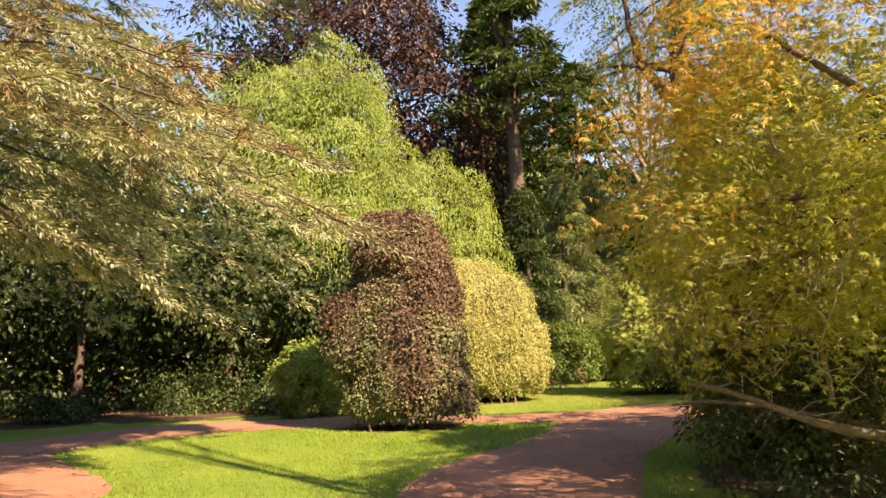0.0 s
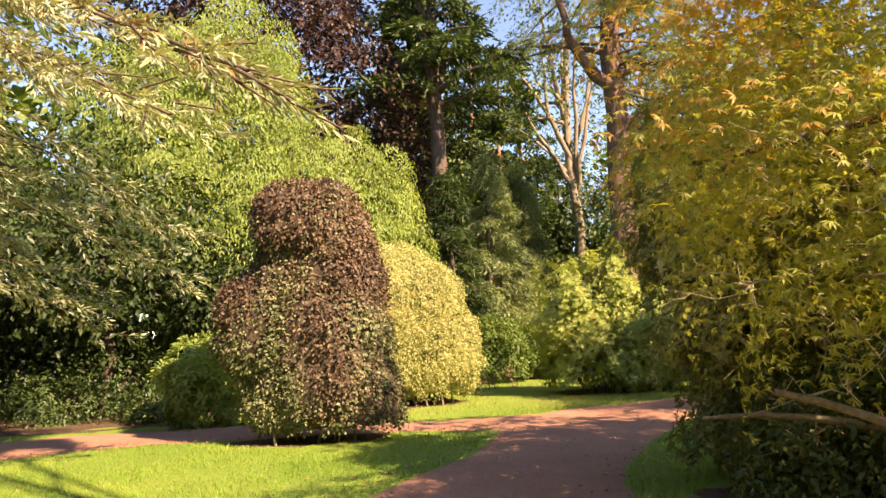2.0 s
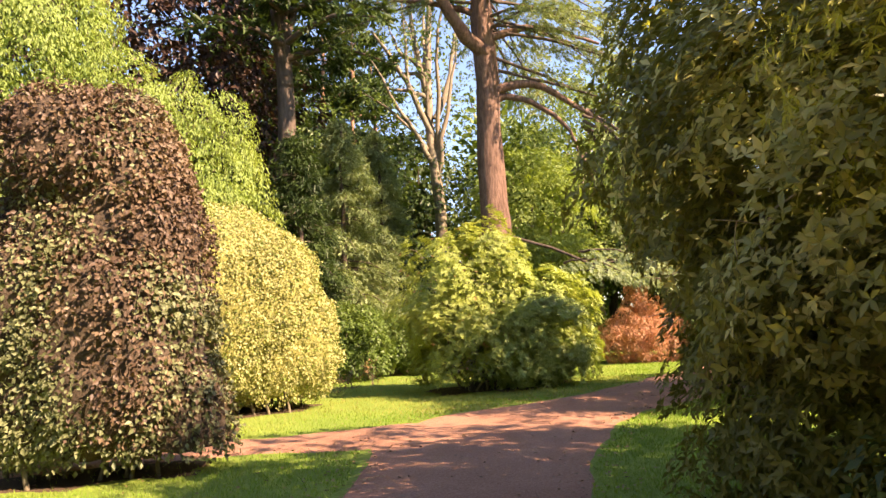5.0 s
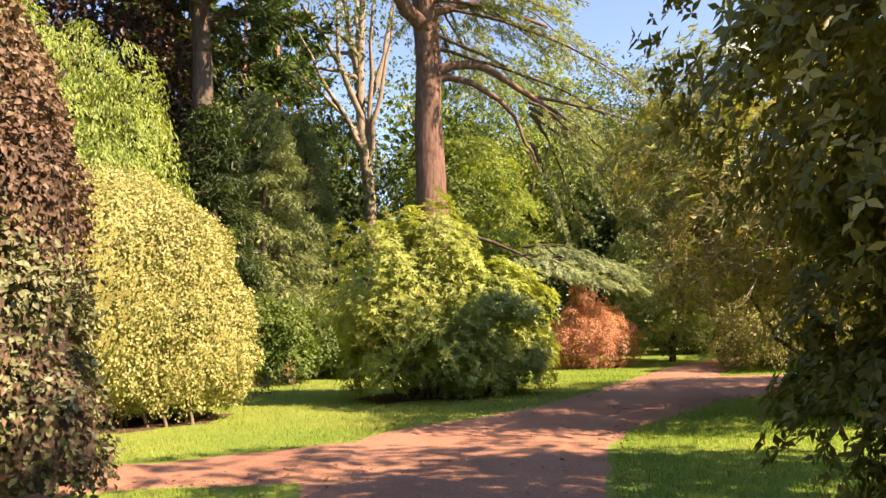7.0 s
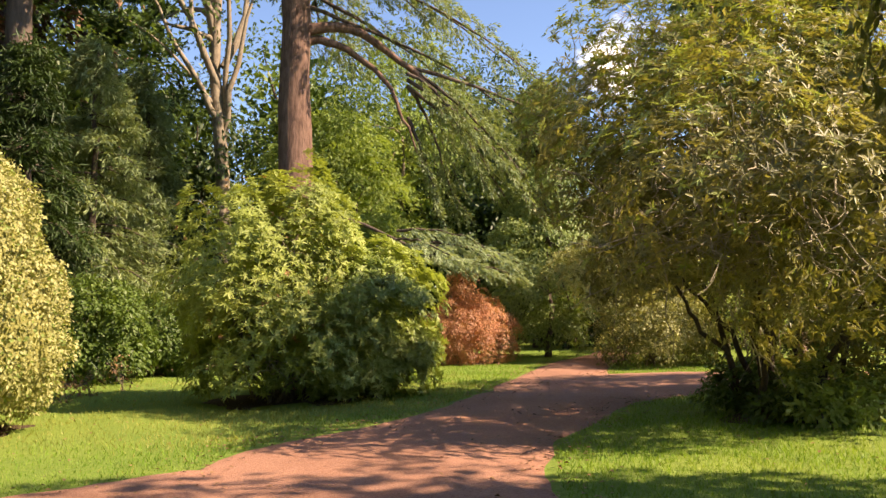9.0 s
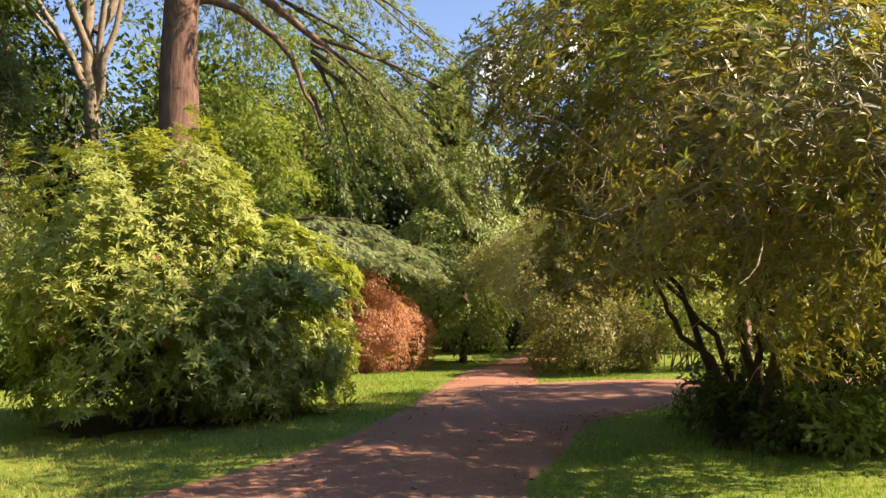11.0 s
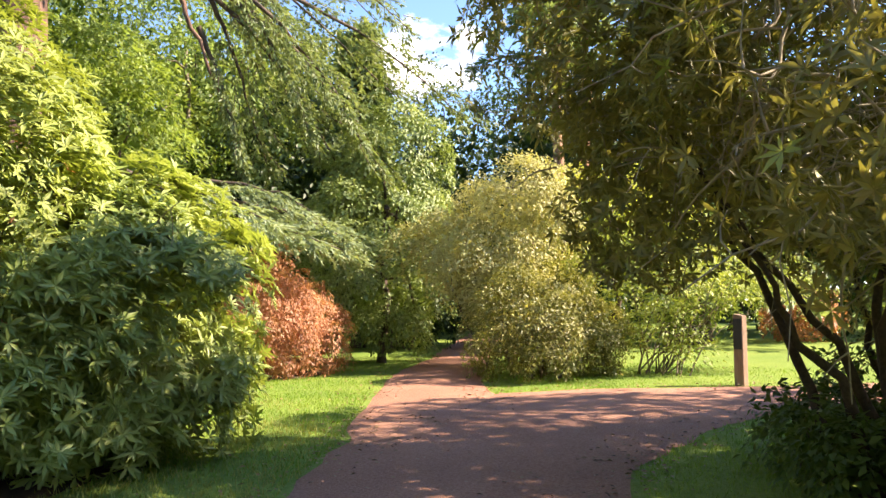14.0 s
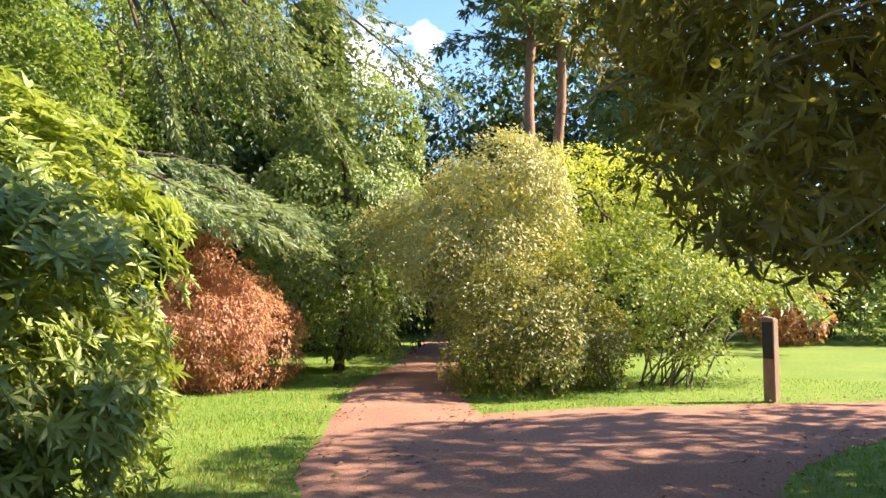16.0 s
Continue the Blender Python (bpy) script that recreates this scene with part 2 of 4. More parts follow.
def leaves(name, points, ways, ups, length, width, material, fold=0.18, vary=0.35):
    """Folded leaves, one island each: base, two shoulders, tip."""
    n = len(points)
    d = unit(ways)
    s = unit(np.cross(d, ups + rng.normal(0, 1e-3, (n, 3))))
    u = np.cross(s, d)
    size = (1 + vary * rng.uniform(-1, 1, (n, 1)))
    L, W = length * size, width * size
    mid = points + d * L * 0.45
    v = np.empty((n, 4, 3))
    v[:, 0] = points
    v[:, 1] = mid + s * W * 0.5 + u * W * fold
    v[:, 2] = points + d * L - u * L * 0.08
    v[:, 3] = mid - s * W * 0.5 + u * W * fold
    f = np.arange(n * 4).reshape(n, 4)
    tri = np.concatenate([f[:, [0, 1, 2]], f[:, [0, 2, 3]]])
    return array_mesh(name, v.reshape(-1, 3), tri, material)


def blades(name, points, height, width, material):
    """Grass: one bent blade a point."""
    n = len(points)
    a = rng.uniform(0, 6.283, n)
    s = np.stack([np.cos(a), np.sin(a), np.zeros(n)], 1) * width * 0.5
    tip = rng.normal(0, 0.4, (n, 3)) * np.array([1, 1, 0.2]) + np.array([0, 0, 1.0])
    v = np.stack([points - s, points + s, points + tip * height * rng.uniform(0.5, 1.3, (n, 1))], 1)
    return array_mesh(name, v.reshape(-1, 3), np.arange(n * 3).reshape(n, 3), material)


def whorls(points, ways, count, spread):
    """Each point becomes a rosette of leaf starts: places, ways and ups."""
    n = len(points)
    d = unit(ways)
    a = unit(np.cross(d, rng.normal(size=(n, 3))))
    b = np.cross(d, a)
    ang = np.arange(count) * 2 * np.pi / count
    ang = ang[None, :] + rng.uniform(0, 6.28, (n, 1)) + rng.normal(0, 0.2, (n, count))
    ways2 = d[:, None] * (1 - spread) + (a[:, None] * np.cos(ang)[..., None] + b[:, None] * np.sin(ang)[..., None]) * spread
    ways2 = ways2 + rng.normal(0, 0.12, ways2.shape)
    pts = np.repeat(points, count, 0)
    return pts, ways2.reshape(-1, 3), np.repeat(d, count, 0)


def pad_points(lobes, total, size, dome=0.45, sag=0.3, tilt=0.5, floor=0.05, cover=1.7, jut=1.04):
    """Leaf places on many overlapping pads of foliage that stand out from a body of ellipsoids (rows x, y, z, rx, ry, rz):
    each pad is a small dome with a sagging outer rim. Returns places, ways, ups and outward ways."""
    lb = np.array(lobes, float)
    mean = lb[:, 3:].mean(1)
    area = 4 * np.pi * mean ** 2
    pads = max(6, int(area.sum() * cover / (np.pi * size ** 2)))
    pick = rng.choice(len(lb), pads, p=area / area.sum())
    dirs = unit(rng.normal(size=(pads, 3)))
    c = lb[pick, :3] + dirs * lb[pick, 3:] * rng.uniform(0.66, jut, (pads, 1))
    c += rng.normal(0, 0.06, c.shape) * lb[pick, 3:]
    keep = c[:, 2] > floor
    for row in lb:
        keep &= np.linalg.norm((c - row[:3]) / row[3:], axis=1) > 0.6
    c, out = c[keep], unit(dirs[keep] / lb[pick[keep], 3:])
    m = len(c)
    up = unit(out * (1 - tilt) + np.array([0, 0, tilt]) + rng.normal(0, 0.16, (m, 3)))
    fwd = unit(out - up * (out * up).sum(1, keepdims=True) + rng.normal(0, 0.15, (m, 3)))
    side = np.cross(up, fwd)
    big = size * rng.uniform(0.55, 1.4, (m, 1))
    share = (big[:, 0] ** 2) / (big ** 2).sum()
    k = np.repeat(np.arange(m), np.maximum(2, (share * total).astype(int)))
    n = len(k)
    a, rho = rng.uniform(0, 6.283, n), np.sqrt(rng.uniform(0, 1, n))
    rim = 1 + 0.22 * np.sin(a * 3 + k) + 0.16 * np.sin(a * 7 + 2.1 * k)
    x, y = (rho * np.cos(a) * rim)[:, None], (rho * np.sin(a) * rim)[:, None]
    h = dome * (1 - rho[:, None] ** 2) - sag * np.maximum(x, 0) ** 2 + rng.normal(0, 0.09, (n, 1))
    pts = c[k] + big[k] * (fwd[k] * x * 1.15 + side[k] * y * 0.95 + up[k] * h)
    ways = fwd[k] * (0.45 + x) + side[k] * y + rng.normal(0, 0.42, (n, 3))
    ups = up[k] + dome * 1.2 * (fwd[k] * x + side[k] * y) + rng.normal(0, 0.34, (n, 3))
    ok = pts[:, 2] > floor
    return pts[ok], ways[ok], ups[ok], out[k][ok]


def brushes(start, end, fan, sag, shoots, needles, length, droop=0.3, thick=0.35, bare=0.22):
    """One conifer bough: an arching limb whose flat fan of shoots is set with needles all round. Returns places, ways, the limb's line and the shoots' lines."""
    a, b = np.array(start, float), np.array(end, float)
    axis = wander(a, b, 14, 0.04, sag)
    fwd = (b - a) / np.linalg.norm(b - a)
    side = np.cross(fwd, [0, 0, 1.0])
    side /= np.linalg.norm(side)
    f = bare + (1 - bare) * rng.uniform(0, 1, shoots) ** 0.85
    off = rng.uniform(-1, 1, (shoots, 1))
    base = np.stack([np.interp(f, np.linspace(0, 1, 14), axis[:, j]) for j in range(3)], 1)
    reach = fan * (1.15 - 0.85 * f)[:, None]
    base = base + side * off * reach + fwd * np.abs(off) * reach * 0.45
    base[:, 2:] += -droop * np.abs(off) ** 2 * reach * 0.6 + rng.normal(0, 0.05 * fan, (shoots, 1))
    way = unit(fwd * 0.9 + side * off * 0.9 + rng.normal(0, 0.22, (shoots, 3)) + np.array([0, 0, -droop]))
    ln = length * rng.uniform(0.55, 1.3, (shoots, 1))
    r1 = unit(np.cross(way, rng.normal(0, 0.3, (shoots, 3)) + np.array([0, 0, 1.0])))
    r2 = np.cross(r1, way)
    k = np.repeat(np.arange(shoots), needles)
    n = len(k)
    t, ang = rng.uniform(0, 1, (n, 1)), rng.uniform(0, 6.283, (n, 1))
    ring = r1[k] * np.cos(ang) + r2[k] * np.sin(ang) * 0.6
    pts = base[k] + way[k] * ln[k] * t + ring * ln[k] * 0.05
    pts[:, 2:] -= 0.25 * droop * ln[k] * t ** 2
    ways = way[k] * 0.8 + ring * thick * (1.6 - t) + rng.normal(0, 0.12, (n, 3))
    return pts, ways, axis, np.stack([base, base + way * ln], 1)


def inner_points(lobes, count, floor=0.3, deep=0.6):
    """Places and ways for the larger filler leaves deep in a body of ellipsoids, added to block light."""
    lb = np.array(lobes, float)
    vol = lb[:, 3] * lb[:, 4] * lb[:, 5]
    pick = rng.choice(len(lb), count, p=vol / vol.sum())
    d = unit(rng.normal(size=(count, 3)))
    p = lb[pick, :3] + d * lb[pick, 3:] * rng.uniform(0, deep, (count, 1))
    p[:, 2] = np.maximum(p[:, 2], floor)
    return p, d


def tube(points, radii, sides=10, rough=0.08):
    """Verts and quads of a tapering limb through the points."""
    p = np.array(points, float)
    r = np.array(radii, float)
    t = np.gradient(p, axis=0)
    t = unit(t)
    ref = np.array([0.31, 0.95, 0.05]) if abs(t[0, 2]) > 0.7 else np.array([0.05, 0.1, 1.0])
    a = unit(np.cross(t, ref))
    b = np.cross(t, a)
    ang = np.arange(sides) * 2 * np.pi / sides
    k = 1 + rough * rng.normal(size=(len(p), sides))
    ring = (a[:, None] * np.cos(ang)[None, :, None] + b[:, None] * np.sin(ang)[None, :, None]) * (r[:, None] * k)[..., None]
    v = (p[:, None] + ring).reshape(-1, 3)
    i = np.arange(len(p) - 1)[:, None] * sides
    j = np.arange(sides)[None]
    jn = (j + 1) % sides
    f = np.stack([i + j, i + jn, i + sides + jn, i + sides + j], -1).reshape(-1, 4)
    return v, f


def join(pieces):
    vs, fs, n = [], [], 0
    for v, f in pieces:
        vs.append(v)
        fs.append(f + n)
        n += len(v)
    return np.concatenate(vs), np.concatenate(fs)


def wander(start, end, steps, sway, sag=0.0):
    """Points of a limb from start to end that bends at random, and hangs or rises between."""
    s = np.linspace(0, 1, steps)[:, None]
    p = np.array(start) * (1 - s) + np.array(end) * s
    bend = np.cumsum(rng.normal(0, sway, (steps, 3)), 0)
    bend -= bend[-1] * s
    p = p + bend * np.sin(np.pi * s) ** 0.5
    p[:, 2:] += sag * np.sin(np.pi * s)
    return p


def limb(start, end, r0, r1, steps=8, sway=0.06, sag=0.0, sides=8):
    p = wander(start, end, steps, sway, sag)
    return tube(p, np.linspace(r0, r1, steps), sides)


def add_trunk(tree, height, r0, r1, material, lean=(0, 0), sway=0.05, flare=1.5, sides=14):
    s = np.linspace(0, 1, 18)
    p = wander((0, 0, -0.1), (lean[0], lean[1], height), 18, sway)
    rad = r0 + (r1 - r0) * s + r0 * (flare - 1) * np.exp(-s * height / 0.45)
    part("trunk", array_mesh("trunk", *tube(p, rad, sides, 0.05), material, True), tree)
    return p


def add_limbs(tree, places, material, name="branch"):
    """Each limb is a part: start, end, thickness at both ends, sag."""
    for a, b, r0, r1, sag in places:
        part(name, array_mesh(name, *limb(a, b, r0, r1, 10, 0.05, sag), material, True), tree)


def foliage(name, pts, ways, ups, size, width, material, stars=0):
    """Single leaves, or with stars: cut leaves of that many narrow fingers each, spread flat."""
    if stars:
        n = len(pts)
        u, d = unit(ups), unit(ways)
        s = unit(np.cross(u, d))
        d = np.cross(s, u)
        ang = (np.arange(stars) - (stars - 1) / 2)[None] * (3.6 / stars) + rng.normal(0, 0.12, (n, stars))
        ways = (d[:, None] * np.cos(ang)[..., None] + s[:, None] * np.sin(ang)[..., None] - u[:, None] * 0.25).reshape(-1, 3)
        pts, ups = np.repeat(pts, stars, 0), np.repeat(u, stars, 0)
    return leaves(name, pts, ways, ups, size, size * width, material)


def broad_tree(name, label, at, height, lobes, leaf, size, clumps, per, bark=BARK, r0=0.25, droop=0.25, limbs=6, group="", width=0.5, trunk_to=0.75, inner=700, inner_scale=1.8, mixes=(), pad=None, dome=0.45, sag=0.35, tilt=0.5, cover=1.7, stars=0):
    """A leafy tree: trunk, limbs into the crown and a crown of clumped leaves."""
    tree = thing(name, label, "tree", at, group)
    p = add_trunk(tree, height * trunk_to, r0, r0 * 0.35, bark, sway=0.08)
    lb = np.array(lobes, float)
    for k in range(limbs):
        row = lb[k % len(lb)]
        end = row[:3] + unit(rng.normal(size=(1, 3)))[0] * row[3:] * 0.7
        start = p[rng.integers(7, 15)]
        part("branch", array_mesh("branch", *limb(start, end, r0 * 0.4, 0.025, 9, 0.12, 0.2), bark, True), tree)
    pad = pad or 0.27 * lb[:, 3:].mean()
    pts, ways, ups, out = pad_points(lobes, clumps * per, pad, dome, sag, tilt, 0.2, cover)
    ways = ways + np.array([0, 0, -droop])
    n = len(pts)
    left = np.ones(n, bool)
    for material, rule in mixes:
        sel = rule(pts) & left
        left &= ~sel
        part("crown", foliage("crown", pts[sel], ways[sel], ups[sel], size, width, material, stars), tree, kind="stuff")
    part("crown", foliage("crown", pts[left], ways[left], ups[left], size, width, leaf, stars), tree, kind="stuff")
    if inner:
        q, w = inner_points(lobes, inner, lb[:, 2].min() * 0.5)
        part("filler_leaves", leaves("filler_leaves", q, w + rng.normal(0, 0.5, q.shape), rng.normal(size=q.shape), size * inner_scale, size * inner_scale * 0.7, leaf), tree, kind="stuff")
    return tree


def plate_needles(start, end, fan, sag, needles, twigs=16, tuft=0.14, droop=0.5, spread=0.06):
    """The needles of one flat conifer branch: twigs to both sides, each with tufts. Returns places, ways and the twig tubes."""
    a, b = np.array(start), np.array(end)
    axis = wander(a, b, 14, 0.03, sag)
    pts, ways, tubes = [], [], []
    side0 = np.cross(b - a, [0, 0, 1.0])
    side0 /= np.linalg.norm(side0)
    fwd = (b - a) / np.linalg.norm(b - a)
    m = needles * 2
    s = rng.uniform(0.1, 1, m)
    q = np.stack([np.interp(s, np.linspace(0, 1, 14), axis[:, c]) for c in range(3)], 1) + rng.normal(0, spread * 1.3, (m, 3))
    pts.append(q)
    ways.append(fwd + rng.normal(0, 0.8, (m, 3)))
    for k in range(twigs):
        f = 0.18 + 0.82 * (k + rng.uniform()) / twigs
        base = axis[min(13, int(f * 13))]
        side = side0 * (1 if k % 2 else -1)
        ln = fan * (1.15 - 0.75 * f) * rng.uniform(0.6, 1.2)
        tip = base + side * ln * 0.85 + fwd * ln * 0.6 + np.array([0, 0, -droop * ln * rng.uniform(0.1, 0.8)])
        m = needles
        s = rng.uniform(0, 1, (m, 1)) ** 0.8
        q = base * (1 - s) + tip * s
        q[:, 2:] -= droop * 0.35 * ln * s ** 2
        q += rng.normal(0, spread, (m, 3)) * np.array([1, 1, 0.6]) * (0.5 + s)
        w = (tip - base) / max(ln, 0.01) + rng.normal(0, 0.6, (m, 3)) + np.array([0, 0, -0.15 * droop])
        pts.append(q)
        ways.append(w)
        tubes.append(tube(wander(base, tip, 4, 0.02, 0.0), np.linspace(0.012, 0.004, 4), 4))
    return np.concatenate(pts), np.concatenate(ways), tubes


def conifer(name, label, at, height, radius, clear, leaf, bark, r0, tiers, per_tier, needles, tuft=0.2, fan=0.9, droop=0.6, rise=0.0, group="", taper=1.0, twigs=10, width=0.3, spread=0.09):
    """A conifer: straight trunk, whorls of limbs and flat hanging sprays."""
    tree = thing(name, label, "tree", at, group)
    add_trunk(tree, height, r0, r0 * 0.3, bark, sway=0.05)
    P, W = [], []
    pieces = []
    for i in range(tiers):
        f = i / max(1, tiers - 1)
        z = clear + (height - clear) * f
        ln = radius * (1 - f) ** taper + 0.25
        for k in range(per_tier):
            a = rng.uniform(0, 6.283)
            l2 = ln * rng.uniform(0.65, 1.15)
            start = (0, 0, z + rng.uniform(-0.3, 0.3))
            end = (math.cos(a) * l2, math.sin(a) * l2, start[2] + rise * l2 - droop * 0.45 * l2)
            p, w, tb = plate_needles(start, end, fan * (0.5 + 0.5 * (1 - f)), 0.12 * l2, needles, twigs, tuft, droop, spread)
            P.append(p)
            W.append(w)
            pieces.append(limb(start, end, 0.05 * r0 / 0.2 * (1.1 - f) + 0.01, 0.01, 7, 0.03, 0.12 * l2, 6))
    P, W = np.concatenate(P), np.concatenate(W)
    ok = P[:, 2] > 0.05
    P, W = P[ok], W[ok]
    part("branchwork", array_mesh("branchwork", *join(pieces), bark, True), tree, kind="stuff")
    part("needles", leaves("needles", P, W, rng.normal(0, 0.6, P.shape) + np.array([0, 0, 1.0]), tuft, tuft * width, leaf), tree, kind="stuff")
    return tree


def shrub(name, label, at, lobes, leaf, size, clumps, per, stems=7, stem_r=0.035, droop=0.1, width=0.5, rosette=0, mix=None, group="", stem_material=None, floor=0.05, foot=0.3, inner=300, inner_scale=1.9, deep=0.6, twigs=0, up=0.5, pad=None, dome=0.5, sag=0.25, tilt=0.45, cover=1.7):
    """A bush: stems that fan out from the foot and clumped foliage; rosette: leaves in whorls; mix: a second leaf and its share."""
    bush = thing(name, label, "shrub", at, group)
    lb = np.array(lobes, float)
    for k in range(stems):
        row = lb[k % len(lb)]
        d = rng.normal(size=3)
        d /= np.linalg.norm(d)
        end = row[:3] + d * row[3:] * 0.75
        end[2] = max(end[2], 0.4)
        start = (rng.normal(0, foot), rng.normal(0, foot), -0.05)
        part("stem", array_mesh("stem", *limb(start, end, stem_r, stem_r * 0.25, 9, 0.07, 0.1, 7), stem_material or STEM, True), bush)
    pad = pad or max(0.16, 0.3 * lb[:, 3:].mean())
    pts, ways, ups, out = pad_points(lobes, clumps * per, pad, dome, sag, tilt, floor, cover)
    n = len(pts)
    share = rng.uniform(size=n)
    groups = [(leaf, np.ones(n, bool), "foliage")]
    if mix:
        chosen = mix[1](pts) if callable(mix[1]) else share < mix[1]
        groups = [(leaf, ~chosen, "foliage"), (mix[0], chosen, "foliage")]
    for material, sel, nm in groups:
        q = pts[sel]
        if len(q) == 0:
            continue
        if rosette:
            q, w, u = whorls(q, ups[sel] + 0.5 * out[sel] + np.array([0, 0, up]), rosette, 0.72)
            w = w + np.array([0, 0, -droop])
        else:
            w, u = ways[sel] + np.array([0, 0, -droop]), ups[sel]
        part(nm, leaves(nm, q, w, u, size, size * width, material), bush, kind="stuff")
    if inner:
        q, w = inner_points(lobes, inner, 0.15, deep)
        part("filler_leaves", leaves("filler_leaves", q, w + rng.normal(0, 0.5, q.shape), rng.normal(size=q.shape), size * inner_scale, size * inner_scale * 0.5, leaf), bush, kind="stuff")
    if twigs:
        add_twigs(bush, lobes, twigs)
    return bush


def add_twigs(bush, lobes, count, material=None, length=0.6, r=0.008):
    """Crooked bare twigs through the outer foliage, too many to count."""
    lb = np.array(lobes, float)
    pieces = []
    for k in range(count):
        row = lb[rng.integers(len(lb))]
        d = unit(rng.normal(size=(1, 3)))[0]
        a = row[:3] + d * row[3:] * rng.uniform(0.55, 0.85)
        w = d * 0.6 + rng.normal(0, 0.6, 3)
        e = a + w * length * rng.uniform(0.4, 1.1)
        if min(a[2], e[2]) < 0.2:
            continue
        p = wander(a, e, 6, 0.06)
        pieces.append(tube(p, np.linspace(r, r * 0.35, 6), 5))
        for j in (2, 4):
            e2 = p[j] + rng.normal(0, 0.16, 3)
            pieces.append(tube(wander(p[j], e2, 4, 0.02), np.linspace(r * 0.6, r * 0.25, 4), 4))
    part("twig_and_core_mass", array_mesh("twig_and_core_mass", *join(pieces), material or PALE_TWIG, True), bush, "crooked pale twigs", kind="stuff")


# ---------------- ground and paths ----------------
def smooth_line(pts, step=0.4):
    p = np.array(pts, float)
    d = np.r_[0, np.cumsum(np.linalg.norm(np.diff(p, axis=0), axis=1))]
    s = np.linspace(0, d[-1], max(2, int(d[-1] / step)))
    q = np.stack([np.interp(s, d, p[:, k]) for k in range(2)], 1)
    for _ in range(3):
        q[1:-1] = (q[:-2] + 2 * q[1:-1] + q[2:]) / 4
    return q


def ground_height(x, y):
    return 0.02 * np.sin(x * 0.7 + 1.0) * np.sin(y * 0.55) + 0.012 * np.sin(x * 1.9) * np.cos(y * 1.7)


def ribbon(name, left, right, lift, label):
    """A trodden path between two edge lines, with ragged edges and a slight camber."""
    n = 150
    l, r = [np.stack([np.interp(np.linspace(0, 1, n), np.linspace(0, 1, len(q)), q[:, k]) for k in range(2)], 1) for q in (smooth_line(left), smooth_line(right))]
    l = l + rng.normal(0, 0.035, l.shape)
    r = r + rng.normal(0, 0.035, r.shape)
    m = 17
    s = np.linspace(0, 1, m)[None, :, None]
    g = l[:, None] * (1 - s) + r[:, None] * s
    z = ground_height(g[..., 0], g[..., 1]) + lift + 0.02 * np.sin(np.pi * s[..., 0]) + rng.normal(0, 0.002, (n, m))
    z[:, 0] -= 0.02
    z[:, -1] -= 0.02
    if lift > 0.015:
        z[:8] -= 0.09 * np.linspace(1, 0, 8)[:, None]
    v = np.concatenate([g, z[..., None]], -1).reshape(-1, 3)
    i = np.arange(n - 1)[:, None] * m + np.arange(m - 1)[None]
    f = np.stack([i, i + m, i + m + 1, i + 1], -1).reshape(-1, 4)
    ob = new(name, array_mesh(name, v, f, EARTH, True))
    return tagged(ob, label, "path", kind="structure")


MAIN_L = [(-2.3, -14), (-2.2, 0), (-1.9, 5), (-1.6, 9), (-1.1, 12), (-0.6, 14), (0.4, 15.4), (1.2, 16.6), (1.8, 18.1), (2.4, 20.0), (4.2, 21.9), (5.2, 22.3), (6.9, 22.7), (8.9, 23.8), (10.2, 24.6), (13.5, 27.1), (16.4, 29.0), (21.5, 31.7), (28.1, 35.6), (42, 43.5)]
MAIN_R = [(0.8, -14), (0.8, 0), (0.9, 5), (1.2, 9), (1.6, 11.3), (2.5, 14.2), (3.2, 15.4), (3.9, 16.5), (5.3, 18.2), (6.1, 19.1), (6.9, 19.8), (8.5, 20.7), (9.8, 21.2), (11.6, 22.2), (13.4, 24.4), (15.3, 26.0), (16.9, 27.2), (20.2, 29.1), (28.7, 34.0), (43, 41.8)]
SIDE_N = [(3.6, 19.0), (2.2, 19.0), (1.0, 20.0), (-1.6, 19.9), (-3.9, 20.1), (-6.6, 19.4), (-7.6, 17.8), (-6.0, 15.5), (-4.7, 13.7), (-4.6, 9)]
SIDE_F = [(4.8, 21.2), (3.2, 21.3), (1.0, 21.3), (-1.6, 22.3), (-3.9, 22.8), (-7.5, 22.3), (-10.5, 19), (-9.6, 15.5), (-8.2, 11.5), (-8, 8)]
CROSS_N = [(8.4, 21.9), (10.4, 21.6), (12.2, 21.75), (13.1, 21.7), (14.3, 21.5), (15.5, 21.1), (19, 18.9), (26, 14.5), (40, 6)]
CROSS_F = [(9.4, 23.7), (12.5, 25.2), (15.0, 25.7), (15.9, 24.8), (17.0, 23.4), (18.6, 21.6), (22.5, 18.9), (29, 15), (42, 8)]

gx = np.r_[-400, -150, np.arange(-60, 90, 1.5), 180, 450]
gy = np.r_[-400, -150, np.arange(-40, 90, 1.5), 180, 450]
GX, GY = np.meshgrid(gx, gy, indexing="ij")
gv = np.stack([GX, GY, ground_height(GX, GY)], -1).reshape(-1, 3)
gi = np.arange(len(gx) - 1)[:, None] * len(gy) + np.arange(len(gy) - 1)[None]
gf = np.stack([gi, gi + len(gy), gi + len(gy) + 1, gi + 1], -1).reshape(-1, 4)
tagged(new("ground", array_mesh("ground", gv, gf, TURF, True)), "mown woodland lawn with thin dry patches", "ground", kind="structure")
ribbon("path_main", MAIN_L, MAIN_R, 0.012, "reddish gravel footpath dappled with shade")
ribbon("path_side", SIDE_N, SIDE_F, 0.018, "narrow red earth side path in shade")
ribbon("path_cross", CROSS_N, CROSS_F, 0.024, "reddish gravel path joining the main path")


